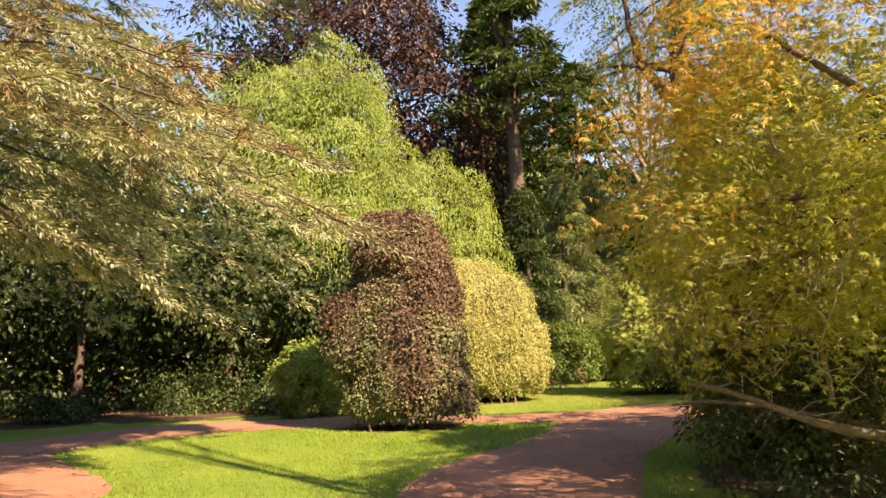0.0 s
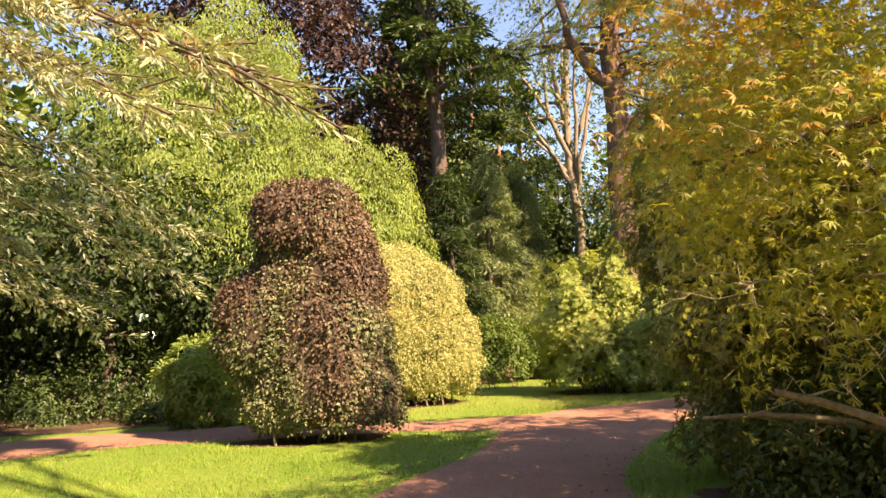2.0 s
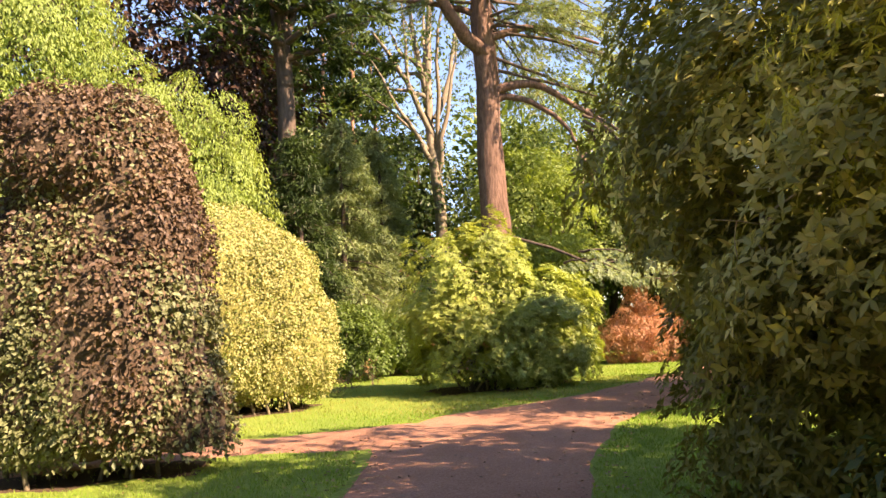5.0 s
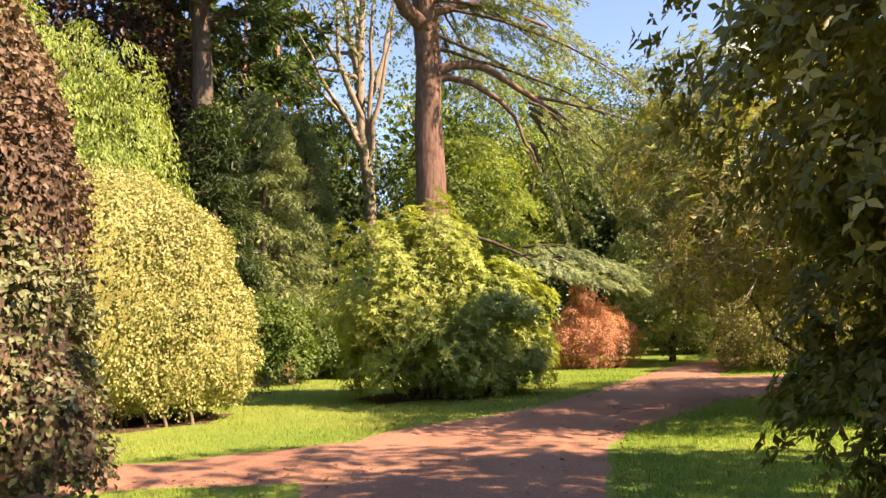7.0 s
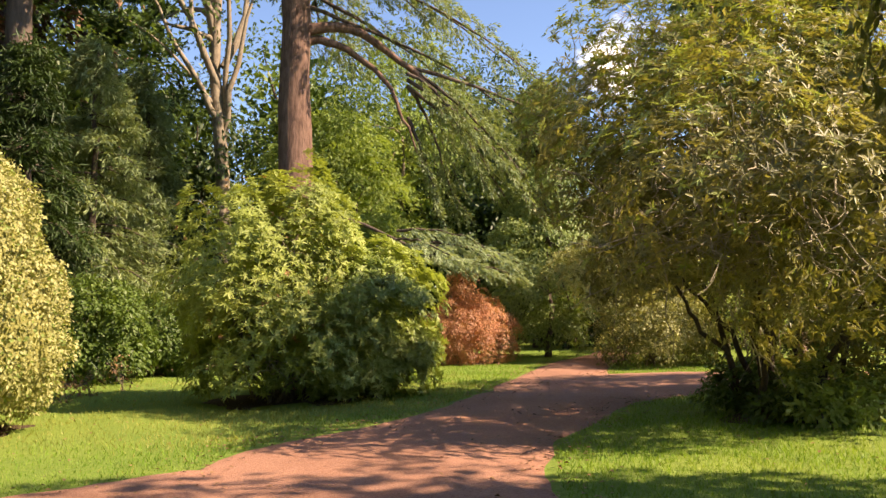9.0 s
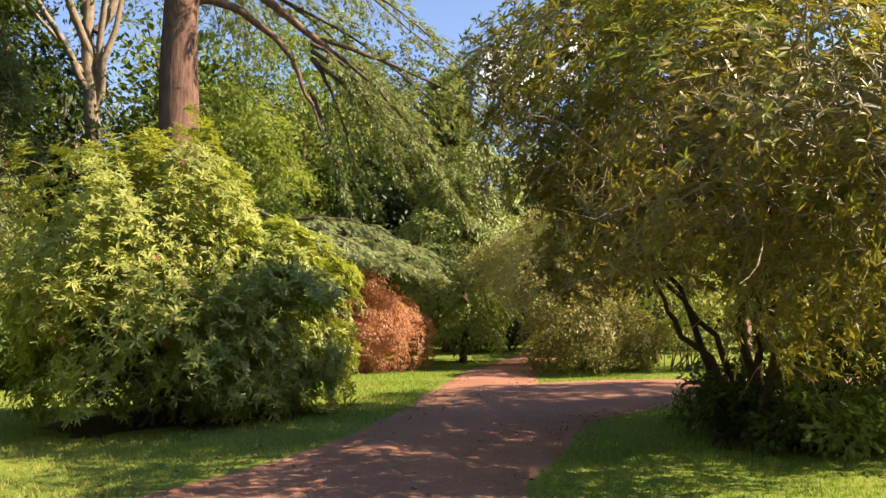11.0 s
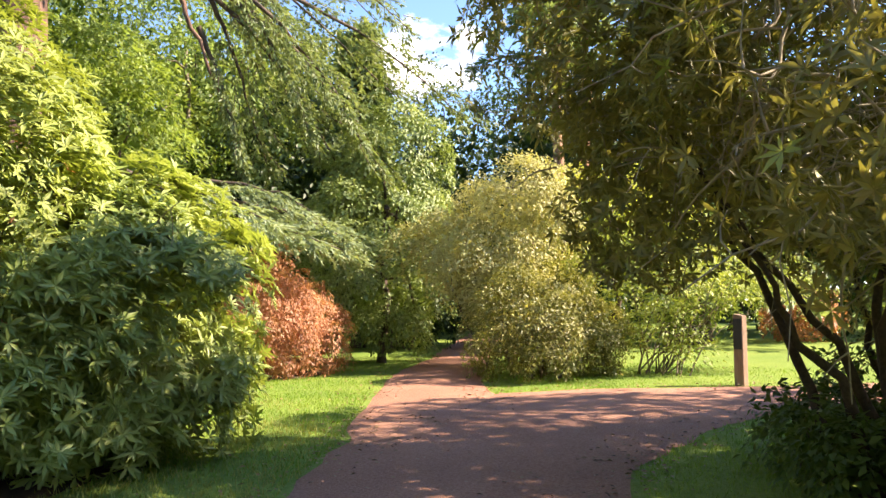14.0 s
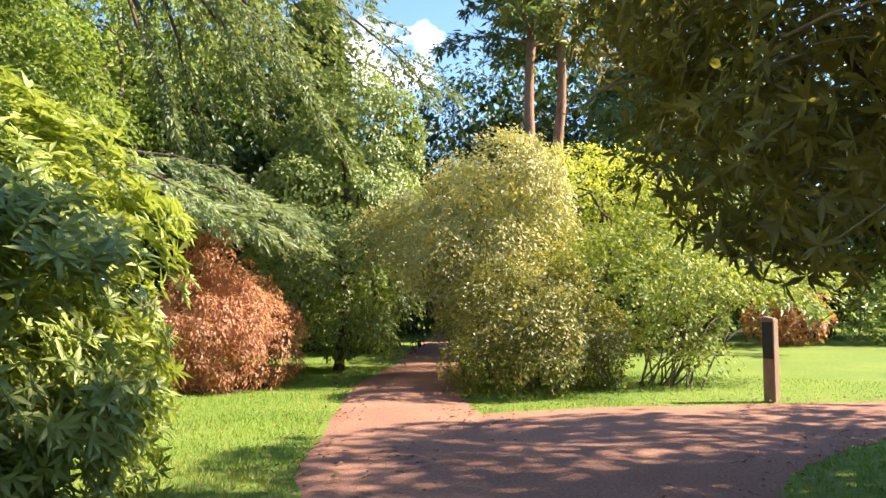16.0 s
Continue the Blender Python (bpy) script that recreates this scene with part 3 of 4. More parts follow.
def inside(poly, pts):
    poly = np.array(poly)
    c = np.zeros(len(pts), bool)
    j = len(poly) - 1
    for i in range(len(poly)):
        a, b = poly[i], poly[j]
        with np.errstate(divide="ignore", invalid="ignore"):
            hit = ((a[1] > pts[:, 1]) != (b[1] > pts[:, 1])) & (pts[:, 0] < (b[0] - a[0]) * (pts[:, 1] - a[1]) / (b[1] - a[1]) + a[0])
        c ^= hit
        j = i
    return c


PATHS = [np.concatenate([smooth_line(a), smooth_line(b)[::-1]]) for a, b in ((MAIN_L, MAIN_R), (SIDE_N, SIDE_F), (CROSS_N, CROSS_F))]


def on_path(pts):
    return inside(PATHS[0], pts) | inside(PATHS[1], pts) | inside(PATHS[2], pts)


def soil_patch(x, y, rx, ry, lift=0.006):
    """Bare leaf mould under trees: an uneven disc a little above the turf."""
    n, m = 48, 9
    a = np.linspace(0, 2 * np.pi, n, endpoint=False)
    k = 1 + 0.10 * np.sin(a * 3 + x) + 0.07 * np.sin(a * 7 + y) + rng.normal(0, 0.03, n)
    s = np.linspace(0.02, 1, m)[:, None]
    px, py = x + np.cos(a) * rx * k * s, y + np.sin(a) * ry * k * s
    z = ground_height(px, py) + lift
    z[-1] -= 0.012
    v = np.stack([px, py, z], -1).reshape(-1, 3)
    i = np.arange(m - 1)[:, None] * n + np.arange(n)[None]
    j = np.arange(m - 1)[:, None] * n + (np.arange(n)[None] + 1) % n
    f = np.stack([i, j, j + n, i + n], -1).reshape(-1, 4)
    SOILS.append((x, y, rx * 0.95, ry * 0.95))
    tagged(new("soil", array_mesh("soil", v, f, SOIL, True)), "bare brown leaf mould under the trees", "soil", kind="structure")


SOILS = []
for spot in ((-9.5, 26.2, 6.5, 3.6), (-15, 20, 5, 7), (-3.4, 27.2, 3.2, 3.4), (12.0, 19.3, 1.9, 1.3), (4.2, 11.0, 2.1, 3.0), (4.6, 36.5, 7.5, 3.2), (-1.0, 19.5, 1.5, 0.9), (1.2, 25.7, 1.7, 1.5), (7.3, 26.2, 1.9, 1.3), (15.0, 30.8, 1.0, 0.9)):
    soil_patch(*spot)
# ---------------- clipped copper beech and golden holly ----------------
def clipped(name, label, at, lobes, leaf, size, count, second=None, share=None, stems=10, core=TWIG, rough=0.10):
    """A clipped bush: stems, a solid light-blocking core and a thin coat of leaves over the outline of its lobes."""
    bush = thing(name, label, "shrub", at)
    lb = np.array(lobes, float)
    area = lb[:, 3] * lb[:, 5] + lb[:, 4] * lb[:, 5] + lb[:, 3] * lb[:, 4]
    pick = rng.choice(len(lb), count, p=area / area.sum())
    d = unit(rng.normal(size=(count, 3)))
    d = np.sign(d) * np.abs(d) ** 0.75
    d /= (np.abs(d) ** 2.6).sum(1, keepdims=True) ** (1 / 2.6)
    pts = lb[pick, :3] + d * lb[pick, 3:]
    out = unit(np.sign(d) * np.abs(d) ** 1.6 / lb[pick, 3:])
    keep = np.ones(count, bool)
    for row in lb:
        q = np.abs((pts - row[:3]) / row[3:])
        keep &= (q ** 2.6).sum(1) ** (1 / 2.6) > 0.93
    keep &= pts[:, 2] > 0.12 + 0.25 * rng.uniform(size=count)
    pts, out = pts[keep], out[keep]
    bumps = np.array([noise.noise(Vector(p) * 1.4) + 0.7 * noise.noise(Vector(p) * 4.5) for p in pts])[:, None]
    pts = pts + out * (bumps * rough + rng.normal(0, 0.04, bumps.shape) - 0.02)
    w = out * 0.35 + rng.normal(0, 0.5, pts.shape) + np.array([0, 0, -0.45])
    u = out + rng.normal(0, 0.42, pts.shape)
    sel = share(pts) if share else np.zeros(len(pts), bool)
    part("foliage", leaves("foliage", pts[~sel], w[~sel], u[~sel], size, size * 0.62, leaf), bush, kind="stuff")
    if second:
        part("foliage", leaves("foliage", pts[sel], w[sel], u[sel], size, size * 0.62, second), bush, kind="stuff")
    # Solid core in each lobe, added to stop light passing between the leaves.
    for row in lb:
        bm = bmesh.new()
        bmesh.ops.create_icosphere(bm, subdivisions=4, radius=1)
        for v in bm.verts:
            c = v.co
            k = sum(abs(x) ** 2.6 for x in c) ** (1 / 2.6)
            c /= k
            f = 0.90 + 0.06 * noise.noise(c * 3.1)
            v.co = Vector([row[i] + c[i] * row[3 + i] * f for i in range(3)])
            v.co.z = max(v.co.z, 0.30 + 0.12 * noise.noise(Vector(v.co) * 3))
        me = bpy.data.meshes.new("twig_and_core_mass")
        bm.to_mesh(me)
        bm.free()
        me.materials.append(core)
        part("twig_and_core_mass", me, bush, "solid core added to block light behind the leaves")
    for k in range(stems):
        a = rng.uniform(0, 6.283)
        row = lb[k % len(lb)]
        r = rng.uniform(0.1, 0.8)
        start = (row[0] + math.cos(a) * row[3] * r, row[1] + math.sin(a) * row[4] * r, -0.05)
        end = (start[0] + rng.normal(0, 0.15), start[1] + rng.normal(0, 0.15), 0.9)
        part("stem", array_mesh("stem", *limb(start, end, 0.03, 0.02, 6, 0.02, 0, 6), STEM, True), bush)
    return bush


BEECH_LOBES = [(0.2, 0.0, 1.5, 1.05, 1.0, 1.55), (0.14, 0.2, 3.0, 0.96, 0.95, 1.62), (-0.74, 0.0, 2.0, 0.92, 0.9, 1.0), (0.88, 0.05, 0.62, 0.66, 0.7, 0.85), (0.36, 0.1, 2.2, 0.95, 0.9, 1.6), (-0.26, 0.1, 2.6, 0.8, 0.85, 1.1), (-0.2, -0.1, 3.78, 0.72, 0.85, 0.72), (0.7, 0.0, 1.4, 0.62, 0.7, 1.1), (-0.3, 0.0, 1.1, 0.85, 0.9, 1.0)]
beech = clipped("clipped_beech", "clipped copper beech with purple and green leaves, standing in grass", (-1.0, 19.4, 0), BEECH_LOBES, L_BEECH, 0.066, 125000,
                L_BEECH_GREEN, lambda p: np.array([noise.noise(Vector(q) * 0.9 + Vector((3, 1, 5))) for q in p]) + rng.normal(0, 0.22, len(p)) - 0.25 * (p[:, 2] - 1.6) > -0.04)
beech.rotation_euler = (0, 0, radians(-14))
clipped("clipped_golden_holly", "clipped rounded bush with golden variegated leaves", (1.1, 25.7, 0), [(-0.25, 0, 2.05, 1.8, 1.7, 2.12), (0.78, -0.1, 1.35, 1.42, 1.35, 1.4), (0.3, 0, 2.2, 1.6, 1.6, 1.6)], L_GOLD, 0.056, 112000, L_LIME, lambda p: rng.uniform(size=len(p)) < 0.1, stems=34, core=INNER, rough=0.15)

# ---------------- maple and evergreen beside the path ----------------
MAPLE_LOBES = [(0, 0, 3.75, 2.75, 2.6, 1.55), (-0.9, 0.9, 2.7, 1.8, 1.9, 1.25), (0.9, -0.6, 4.6, 1.9, 1.9, 1.3), (0.4, -1.3, 2.6, 2.3, 1.6, 0.95), (-0.7, -2.0, 2.5, 1.3, 1.0, 0.8), (-1.9, 0.7, 3.2, 1.1, 1.2, 0.9), (-0.75, 2.6, 3.2, 1.15, 1.1, 1.2)]
# Brighter lime leaves low on the sun side put its sunlit patch into colour.
maple = broad_tree("maple", "spreading maple in yellow and orange autumn leaf", (3.75, 8.7, 0), 5.6, MAPLE_LOBES, L_MAPLE, 0.047, 1420, 34, r0=0.12, droop=0.12, limbs=9, width=0.25, inner=1800, inner_scale=1.5, pad=0.46, dome=0.16, sag=0.35, tilt=0.66, cover=1.6, stars=5,
                   mixes=[(L_MAPLE_RED, lambda p: (p[:, 2] - 3.6) * 0.6 - p[:, 0] * 0.5 + rng.normal(0, 0.35, len(p)) > 1.0), (L_MAPLE_LIME, lambda p: (4.6 - p[:, 2]) * 0.2 + p[:, 0] * 0.3 - p[:, 1] * 0.35 + rng.normal(0, 0.3, len(p)) > 0.4)])
add_limbs(maple, [((0, 0, 0.75), (-2.2, 0.9, 1.3), 0.06, 0.02, -0.1), ((-1.2, 0.5, 1.15), (-2.1, 0.3, 1.9), 0.022, 0.008, 0.2), ((0, 0, 0.7), (-0.8, -2.2, 1.7), 0.07, 0.02, -0.1), ((0, 0, 0.4), (-1.9, 2.3, 1.0), 0.06, 0.015, 0.3), ((0, 0, 0.9), (1.6, -1.6, 2.2), 0.06, 0.02, 0.1)], STEM)
add_twigs(maple, [(-0.5, 0.5, 2.0, 2.2, 2.2, 1.1), (0, 0, 3.4, 2.6, 2.5, 1.5)], 200, length=0.5, r=0.006)
shrub("evergreen_bush", "tall olive-green evergreen bush with glossy leaves", (4.8, 13.05, 0),
      [(0, 0, 3.2, 2.42, 2.3, 2.35), (0.05, 0, 1.45, 1.9, 1.85, 1.5), (-0.75, -0.9, 2.3, 1.75, 1.65, 1.4), (-0.1, 0.1, 0.8, 1.75, 1.7, 0.85), (-0.8, 0.1, 2.6, 1.5, 1.5, 1.4)], L_HOLLY, 0.075, 3300, 9, 9, 0.05, rosette=4, width=0.45, inner=15000, inner_scale=1.35, deep=0.92, twigs=90, pad=0.3, dome=0.5, cover=2.0,
      mix=(L_CREAM, lambda p: np.linalg.norm((p - np.array([-2.1, -0.6, 2.2])) / np.array([0.9, 1.0, 0.8]), axis=1) + rng.normal(0, 0.25, len(p)) < 0.8))
shrub("dark_undergrowth", "dark evergreen undergrowth beneath the maple", (3.4, 10.6, 0), [(0, 0, 0.65, 1.3, 1.5, 0.9), (0.9, -1.2, 0.6, 1.5, 1.4, 0.8)], L_DARK, 0.07, 800, 18, 10, 0.02, inner=300, inner_scale=1.1, twigs=70)

# ---------------- spreading rhododendron at the corner ----------------
RHODO_LOBES = [(0.0, -0.3, 3.5, 3.1, 2.5, 1.6), (-2.1, -0.9, 2.9, 1.6, 1.6, 1.3), (-0.5, -1.7, 2.35, 2.3, 1.5, 1.4), (0.2, 1.9, 4.0, 2.2, 1.35, 1.3), (2.6, -1.0, 2.1, 2.0, 2.0, 2.0), (0.2, 0, 4.5, 2.2, 1.9, 1.0), (1.2, -1.3, 4.0, 1.9, 1.4, 1.0), (0.3, 1.6, 3.3, 1.9, 1.0, 0.85), (-1.1, 1.3, 4.5, 1.2, 1.2, 1.2), (-0.2, 0.2, 5.2, 1.6, 1.5, 0.8), (-0.4, 1.6, 2.5, 1.2, 0.9, 0.75), (0.5, 1.2, 2.4, 1.2, 0.9, 0.6)]
# Lime leaves towards the top and left put sunlight on the crown into colour.
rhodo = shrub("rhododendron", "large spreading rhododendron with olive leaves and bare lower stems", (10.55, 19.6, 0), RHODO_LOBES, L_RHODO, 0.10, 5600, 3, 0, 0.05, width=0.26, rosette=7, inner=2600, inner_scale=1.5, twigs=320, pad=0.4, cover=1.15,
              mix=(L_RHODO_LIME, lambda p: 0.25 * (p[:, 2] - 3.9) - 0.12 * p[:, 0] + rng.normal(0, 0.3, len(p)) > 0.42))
add_twigs(rhodo, [(-0.6, -1.3, 2.5, 2.4, 1.7, 1.0), (1.6, -0.8, 2.4, 2.0, 1.7, 1.2), (-1.6, -0.6, 2.6, 1.8, 1.5, 0.9)], 420, length=0.85, r=0.011)
for x, y, mx, my, mz, ex, ey, ez, r in ((0.3, 0.2, 0.1, 0.45, 0.85, -0.35, 1.0, 1.85, 0.055), (0.4, 0.1, 0.35, 0.5, 1.1, -0.5, 1.5, 2.7, 0.05), (0.3, 0.0, 0.3, 0.2, 1.2, 0.1, -0.7, 3.0, 0.065), (-0.1, -0.1, -0.5, -0.5, 1.0, -1.6, -0.9, 2.5, 0.05),
                                       (0.5, 0.2, 1.1, 0.3, 1.1, 2.0, 0.1, 2.8, 0.06), (0.6, -0.3, 0.9, -0.8, 1.1, 1.1, -1.6, 2.6, 0.055), (0.4, 0.5, 0.9, 1.1, 1.4, 0.8, 1.9, 3.3, 0.05), (1.5, -0.3, 1.7, -0.5, 1.1, 2.4, -1.0, 2.4, 0.05), (1.7, 0.0, 2.0, 0.5, 1.0, 2.7, 0.7, 2.6, 0.045)):
    bend = np.concatenate([wander((x, y, -0.05), (mx, my, mz), 7, 0.025), wander((mx, my, mz), (ex, ey, ez), 8, 0.05)[1:]])
    part("stem", array_mesh("stem", *tube(bend, np.linspace(r, r * 0.35, len(bend)), 9), TWIG, True), rhodo)
for x, y, r, h, lf in ((10.35, 18.7, 0.45, 0.45, L_LIME), (10.9, 18.5, 0.5, 0.5, L_LIME), (11.6, 18.3, 0.6, 0.5, L_RHODO_LIME), (12.4, 18.2, 0.8, 0.8, L_MID), (10.35, 19.2, 0.4, 0.4, L_MID), (10.7, 19.9, 0.45, 0.5, L_MID),
                       (12.2, 20.2, 0.7, 0.6, L_MID), (12.9, 19.7, 0.9, 1.3, L_MID), (13.6, 18.9, 1.2, 1.9, L_RHODO), (11.5, 20.2, 0.6, 0.7, L_MID), (11.3, 19.0, 0.6, 0.7, L_RHODO_DARK)):
    shrub("undergrowth", "leafy undergrowth at the foot of the rhododendron", (x, y, 0), [(0, 0, h * 0.4, r, r, h * 0.6)], lf, 0.085, 110, 12, 5, 0.008, inner=60, pad=0.2, group="undergrowth")

# ---------------- bushes along the lawn ----------------
lawn_rhodo = shrub("rhododendron", "rounded rhododendron with yellow-green young leaves on the lawn", (6.85, 26.1, 0),
      [(-0.3, 0.1, 2.3, 1.55, 1.5, 1.5), (0.1, 0, 1.3, 1.7, 1.5, 1.2), (0.4, 0, 2.9, 0.9, 0.9, 1.0), (0.1, 0, 0.65, 1.55, 1.35, 0.65)], L_RHODO_LIME, 0.105, 2900, 3, 14, 0.035, width=0.27, rosette=7, inner=900, inner_scale=1.5, twigs=60, pad=0.34, cover=1.4, floor=0.2,
      mix=(L_RHODO_DARK, lambda p: 0.5 * p[:, 0] - 0.4 * (p[:, 2] - 1.3) + rng.normal(0, 0.35, len(p)) > 0.05))
q, w, u, o = pad_points([(-0.2, 0, 2.0, 1.6, 1.5, 1.6), (0.3, 0, 1.4, 1.6, 1.4, 1.2)], 46, 0.3, tilt=0.3, cover=0.5)
q, w, u = whorls(q, o + np.array([0, 0, 0.4]), 8, 0.6)
part("withered_bloom", leaves("withered_bloom", q, w, u, 0.07, 0.016, L_RED), lawn_rhodo, "small withered orange flower heads", kind="stuff")
shrub("rhododendron", "low deep green rhododendron beside the path verge", (8.3, 25.8, 0),
      [(0, 0, 1.35, 1.35, 1.25, 1.3), (-0.7, 0.1, 1.6, 1.2, 1.2, 1.2), (0, 0, 0.6, 1.25, 1.15, 0.6)], L_RHODO_DARK, 0.125, 2400, 3, 10, 0.03, width=0.26, rosette=7, inner=800, inner_scale=1.4, pad=0.34, cover=1.5, twigs=30)
shrub("red_maple_bush", "mounded russet cut-leaf maple bush on the verge", (14.85, 30.7, 0),
      [(0.0, 0, 0.8, 1.45, 1.3, 0.85), (0.0, 0, 1.8, 0.62, 0.62, 0.85), (0.9, -0.2, 0.85, 0.75, 0.7, 0.85), (-0.95, 0, 0.7, 0.7, 0.7, 0.7), (0.2, -0.4, 1.2, 0.75, 0.7, 0.75), (-0.5, -0.2, 1.2, 0.7, 0.7, 0.7)], L_RED, 0.065, 2300, 16, 6, 0.03, droop=0.6, width=0.3, pad=0.26, sag=0.6, inner=2500)
broad_tree("holly_tree", "dense glossy green holly tree on a slim trunk", (18.9, 31.4, 0), 7.0,
           [(0, 0, 2.75, 1.9, 1.8, 2.6), (0.2, 0, 4.7, 1.4, 1.4, 1.9)], L_GLOSSY, 0.10, 2200, 18, r0=0.09, limbs=5)
shrub("variegated_shrub", "mounded dark variegated shrub at the path corner", (17.3, 26.2, 0),
      [(0, 0, 0.95, 1.35, 1.2, 1.05), (0.9, -0.4, 0.8, 1.0, 0.9, 0.9)], L_CREAM, 0.06, 1700, 18, 8, 0.03, pad=0.34, dome=0.55, inner=1500, mix=(L_HOLLY, 0.86))
shrub("variegated_shrub", "tall cream variegated shrub at the path corner", (18.9, 27.6, 0),
      [(0.1, 0, 2.4, 1.4, 1.5, 1.7), (0.2, -0.3, 3.4, 1.1, 1.1, 1.1), (-0.8, 0.9, 2.4, 1.0, 1.3, 0.8)], L_CREAM, 0.07, 2500, 18, 8, 0.04, pad=0.5, dome=0.6, inner=1500)
shrub("deciduous_shrub", "open green shrub with many thin upright stems", (19.2, 24.6, 0),
      [(0, 0, 2.1, 1.5, 1.4, 0.8), (1.2, -0.6, 1.9, 1.3, 1.2, 0.6), (0.1, -0.2, 0.9, 0.9, 0.8, 0.6), (2.3, -1.5, 1.75, 1.2, 0.9, 0.4)], L_RHODO_LIME, 0.085, 560, 18, 22, 0.018, inner=60, twigs=60, pad=0.36, dome=0.25, sag=0.4, tilt=0.7)


for x, y, h in ((4.6, 29.2, 0.5), (5.3, 29.8, 0.6), (4.0, 28.4, 0.35)):
    shrub("withered_sapling", "small withered sapling with brown leaves in the lawn", (x, y, 0), [(0, 0, h * 0.6, 0.22, 0.22, h * 0.45)], L_LITTER, 0.07, 26, 4, 5, 0.008, inner=0, foot=0.05, group="saplings")


def sign_post(at):
    post = thing("marker_post", "square weathered timber marker post with a dark plate", "post", at)
    post.rotation_euler = (0, 0, radians(-14))
    bm = bmesh.new()
    bmesh.ops.create_cube(bm, size=1)
    for v in bm.verts:
        v.co = Vector((v.co.x * 0.17, v.co.y * 0.17, (v.co.z + 0.5) * 1.27 - 0.08))
        if v.co.z > 1:
            v.co.z += 0.03 * (v.co.y > 0)
    bmesh.ops.bevel(bm, geom=bm.edges[:], offset=0.012, segments=2, affect="EDGES")
    me = bpy.data.meshes.new("timber")
    bm.to_mesh(me)
    bm.free()
    me.materials.append(TIMBER)
    part("timber", me, post)
    bm = bmesh.new()
    bmesh.ops.create_cube(bm, size=1)
    for v in bm.verts:
        v.co = Vector((-0.0875 + v.co.x * 0.012, v.co.y * 0.15, 0.88 + v.co.z * 0.52))
    bmesh.ops.bevel(bm, geom=bm.edges[:], offset=0.003, segments=1, affect="EDGES")
    me = bpy.data.meshes.new("sign_plate")
    bm.to_mesh(me)
    bm.free()
    me.materials.append(PLATE)
    part("sign_plate", me, post, "dark blank sign plate")
    return post


sign_post((17.98, 22.64, 0))

# ---------------- cedar over the left side ----------------
def blue_cedar():
    at = (-7.0, 12.2)
    tree = thing("cedar", "blue-green cedar with drooping sunlit branches over the lawn", "tree", (*at, 0))
    add_trunk(tree, 15, 0.36, 0.08, BARK)
    boughs = [(x - at[0], y - at[1], z, z + 2.3) for x, y, z in ((-1.15, 7.6, 2.35), (-1.5, 8.5, 2.55), (-1.5, 7.1, 2.75), (-2.1, 6.8, 3.2), (-1.8, 8.1, 3.2), (-2.4, 9.0, 3.9), (-1.9, 7.4, 3.9), (-2.6, 6.4, 2.7), (-3.2, 6.6, 3.6), (-2.0, 8.0, 4.7), (-3.0, 8.0, 2.7), (-2.3, 7.7, 2.9), (-2.8, 7.2, 4.6), (-3.4, 7.6, 3.3), (-2.6, 8.4, 5.3), (-3.6, 8.6, 4.4))]
    for i in range(66):
        f = (i + rng.uniform()) / 66
        a = rng.uniform(-1.9, 1.0) if i % 3 else rng.uniform(-0.1, 1.0)
        ln = (7.2 - 3.2 * f) * rng.uniform(0.72, 1.05)
        tip_y = at[1] + math.sin(a) * ln
        room = -1.3 - 0.4 * max(0.0, tip_y - 7.6) + 0.15 * f - at[0]
        ln = min(ln, max(1.5, room / max(0.05, math.cos(a))))
        tip = 2.35 + 7.5 * f + rng.uniform(-0.15, 0.5)
        # High boughs reach over the lawn out of view, added to shade the left.
        if 0.45 < f and -0.2 < a < 1.0:
            ln, tip = rng.uniform(5.0, 6.6), max(tip, 7.2)
        boughs.append((math.cos(a) * ln, math.sin(a) * ln, tip, tip + 0.38 * ln))
    for x, y, z in ((4.2, 5.6, 2.6), (3.6, 6.4, 3.2), (2.6, 6.6, 2.4), (1.4, 7.0, 3.0), (3.0, 5.2, 2.0), (0.2, 6.6, 2.3), (4.3, 4.2, 3.2), (-1.6, 6.4, 2.8)):
        boughs.append((x, y, z, z + 1.6))
    P, W, FP, FW, pieces = [], [], [], [], []
    for x, y, z, z0 in boughs:
        near = z < 5.4 and y < -3.0
        if y + at[1] < 10:
            z = max(z, 2.4 + 0.6 * max(0.0, -1.7 - at[0] - x))
        shoots, needles = (140, 34) if near else (46, 22) if z > 6.5 else (66, 22)
        p, w, axis, lines = brushes((0, 0, z0), (x, y, z), 0.6 if near else 0.9, 0.4, shoots, needles, 0.24 if near else 0.32, 0.12, 0.75)
        (FP if near else P).append(p)
        (FW if near else W).append(w)
        pieces.append(tube(axis, np.linspace(0.03, 0.006, len(axis)), 5))
        pieces += [tube(q, [0.006, 0.003], 4) for q in lines[::2]]
    part("branchwork", array_mesh("branchwork", *join(pieces), BARK, True), tree, kind="stuff")
    P, W = np.concatenate(P), np.concatenate(W)
    part("needles", leaves("needles", P, W, rng.normal(0, 0.5, P.shape) + np.array([0, 0, 1]), 0.10, 0.022, L_CEDAR), tree, kind="stuff")
    FP, FW = np.concatenate(FP), np.concatenate(FW)
    old = np.array([noise.noise(Vector(q) * 1.3) for q in FP]) + rng.normal(0, 0.12, len(FP)) > 0.42
    part("needles", leaves("needles", FP[~old], FW[~old], rng.normal(0, 0.5, FP[~old].shape) + np.array([0, 0, 1]), 0.048, 0.0085, L_CEDAR), tree, kind="stuff")
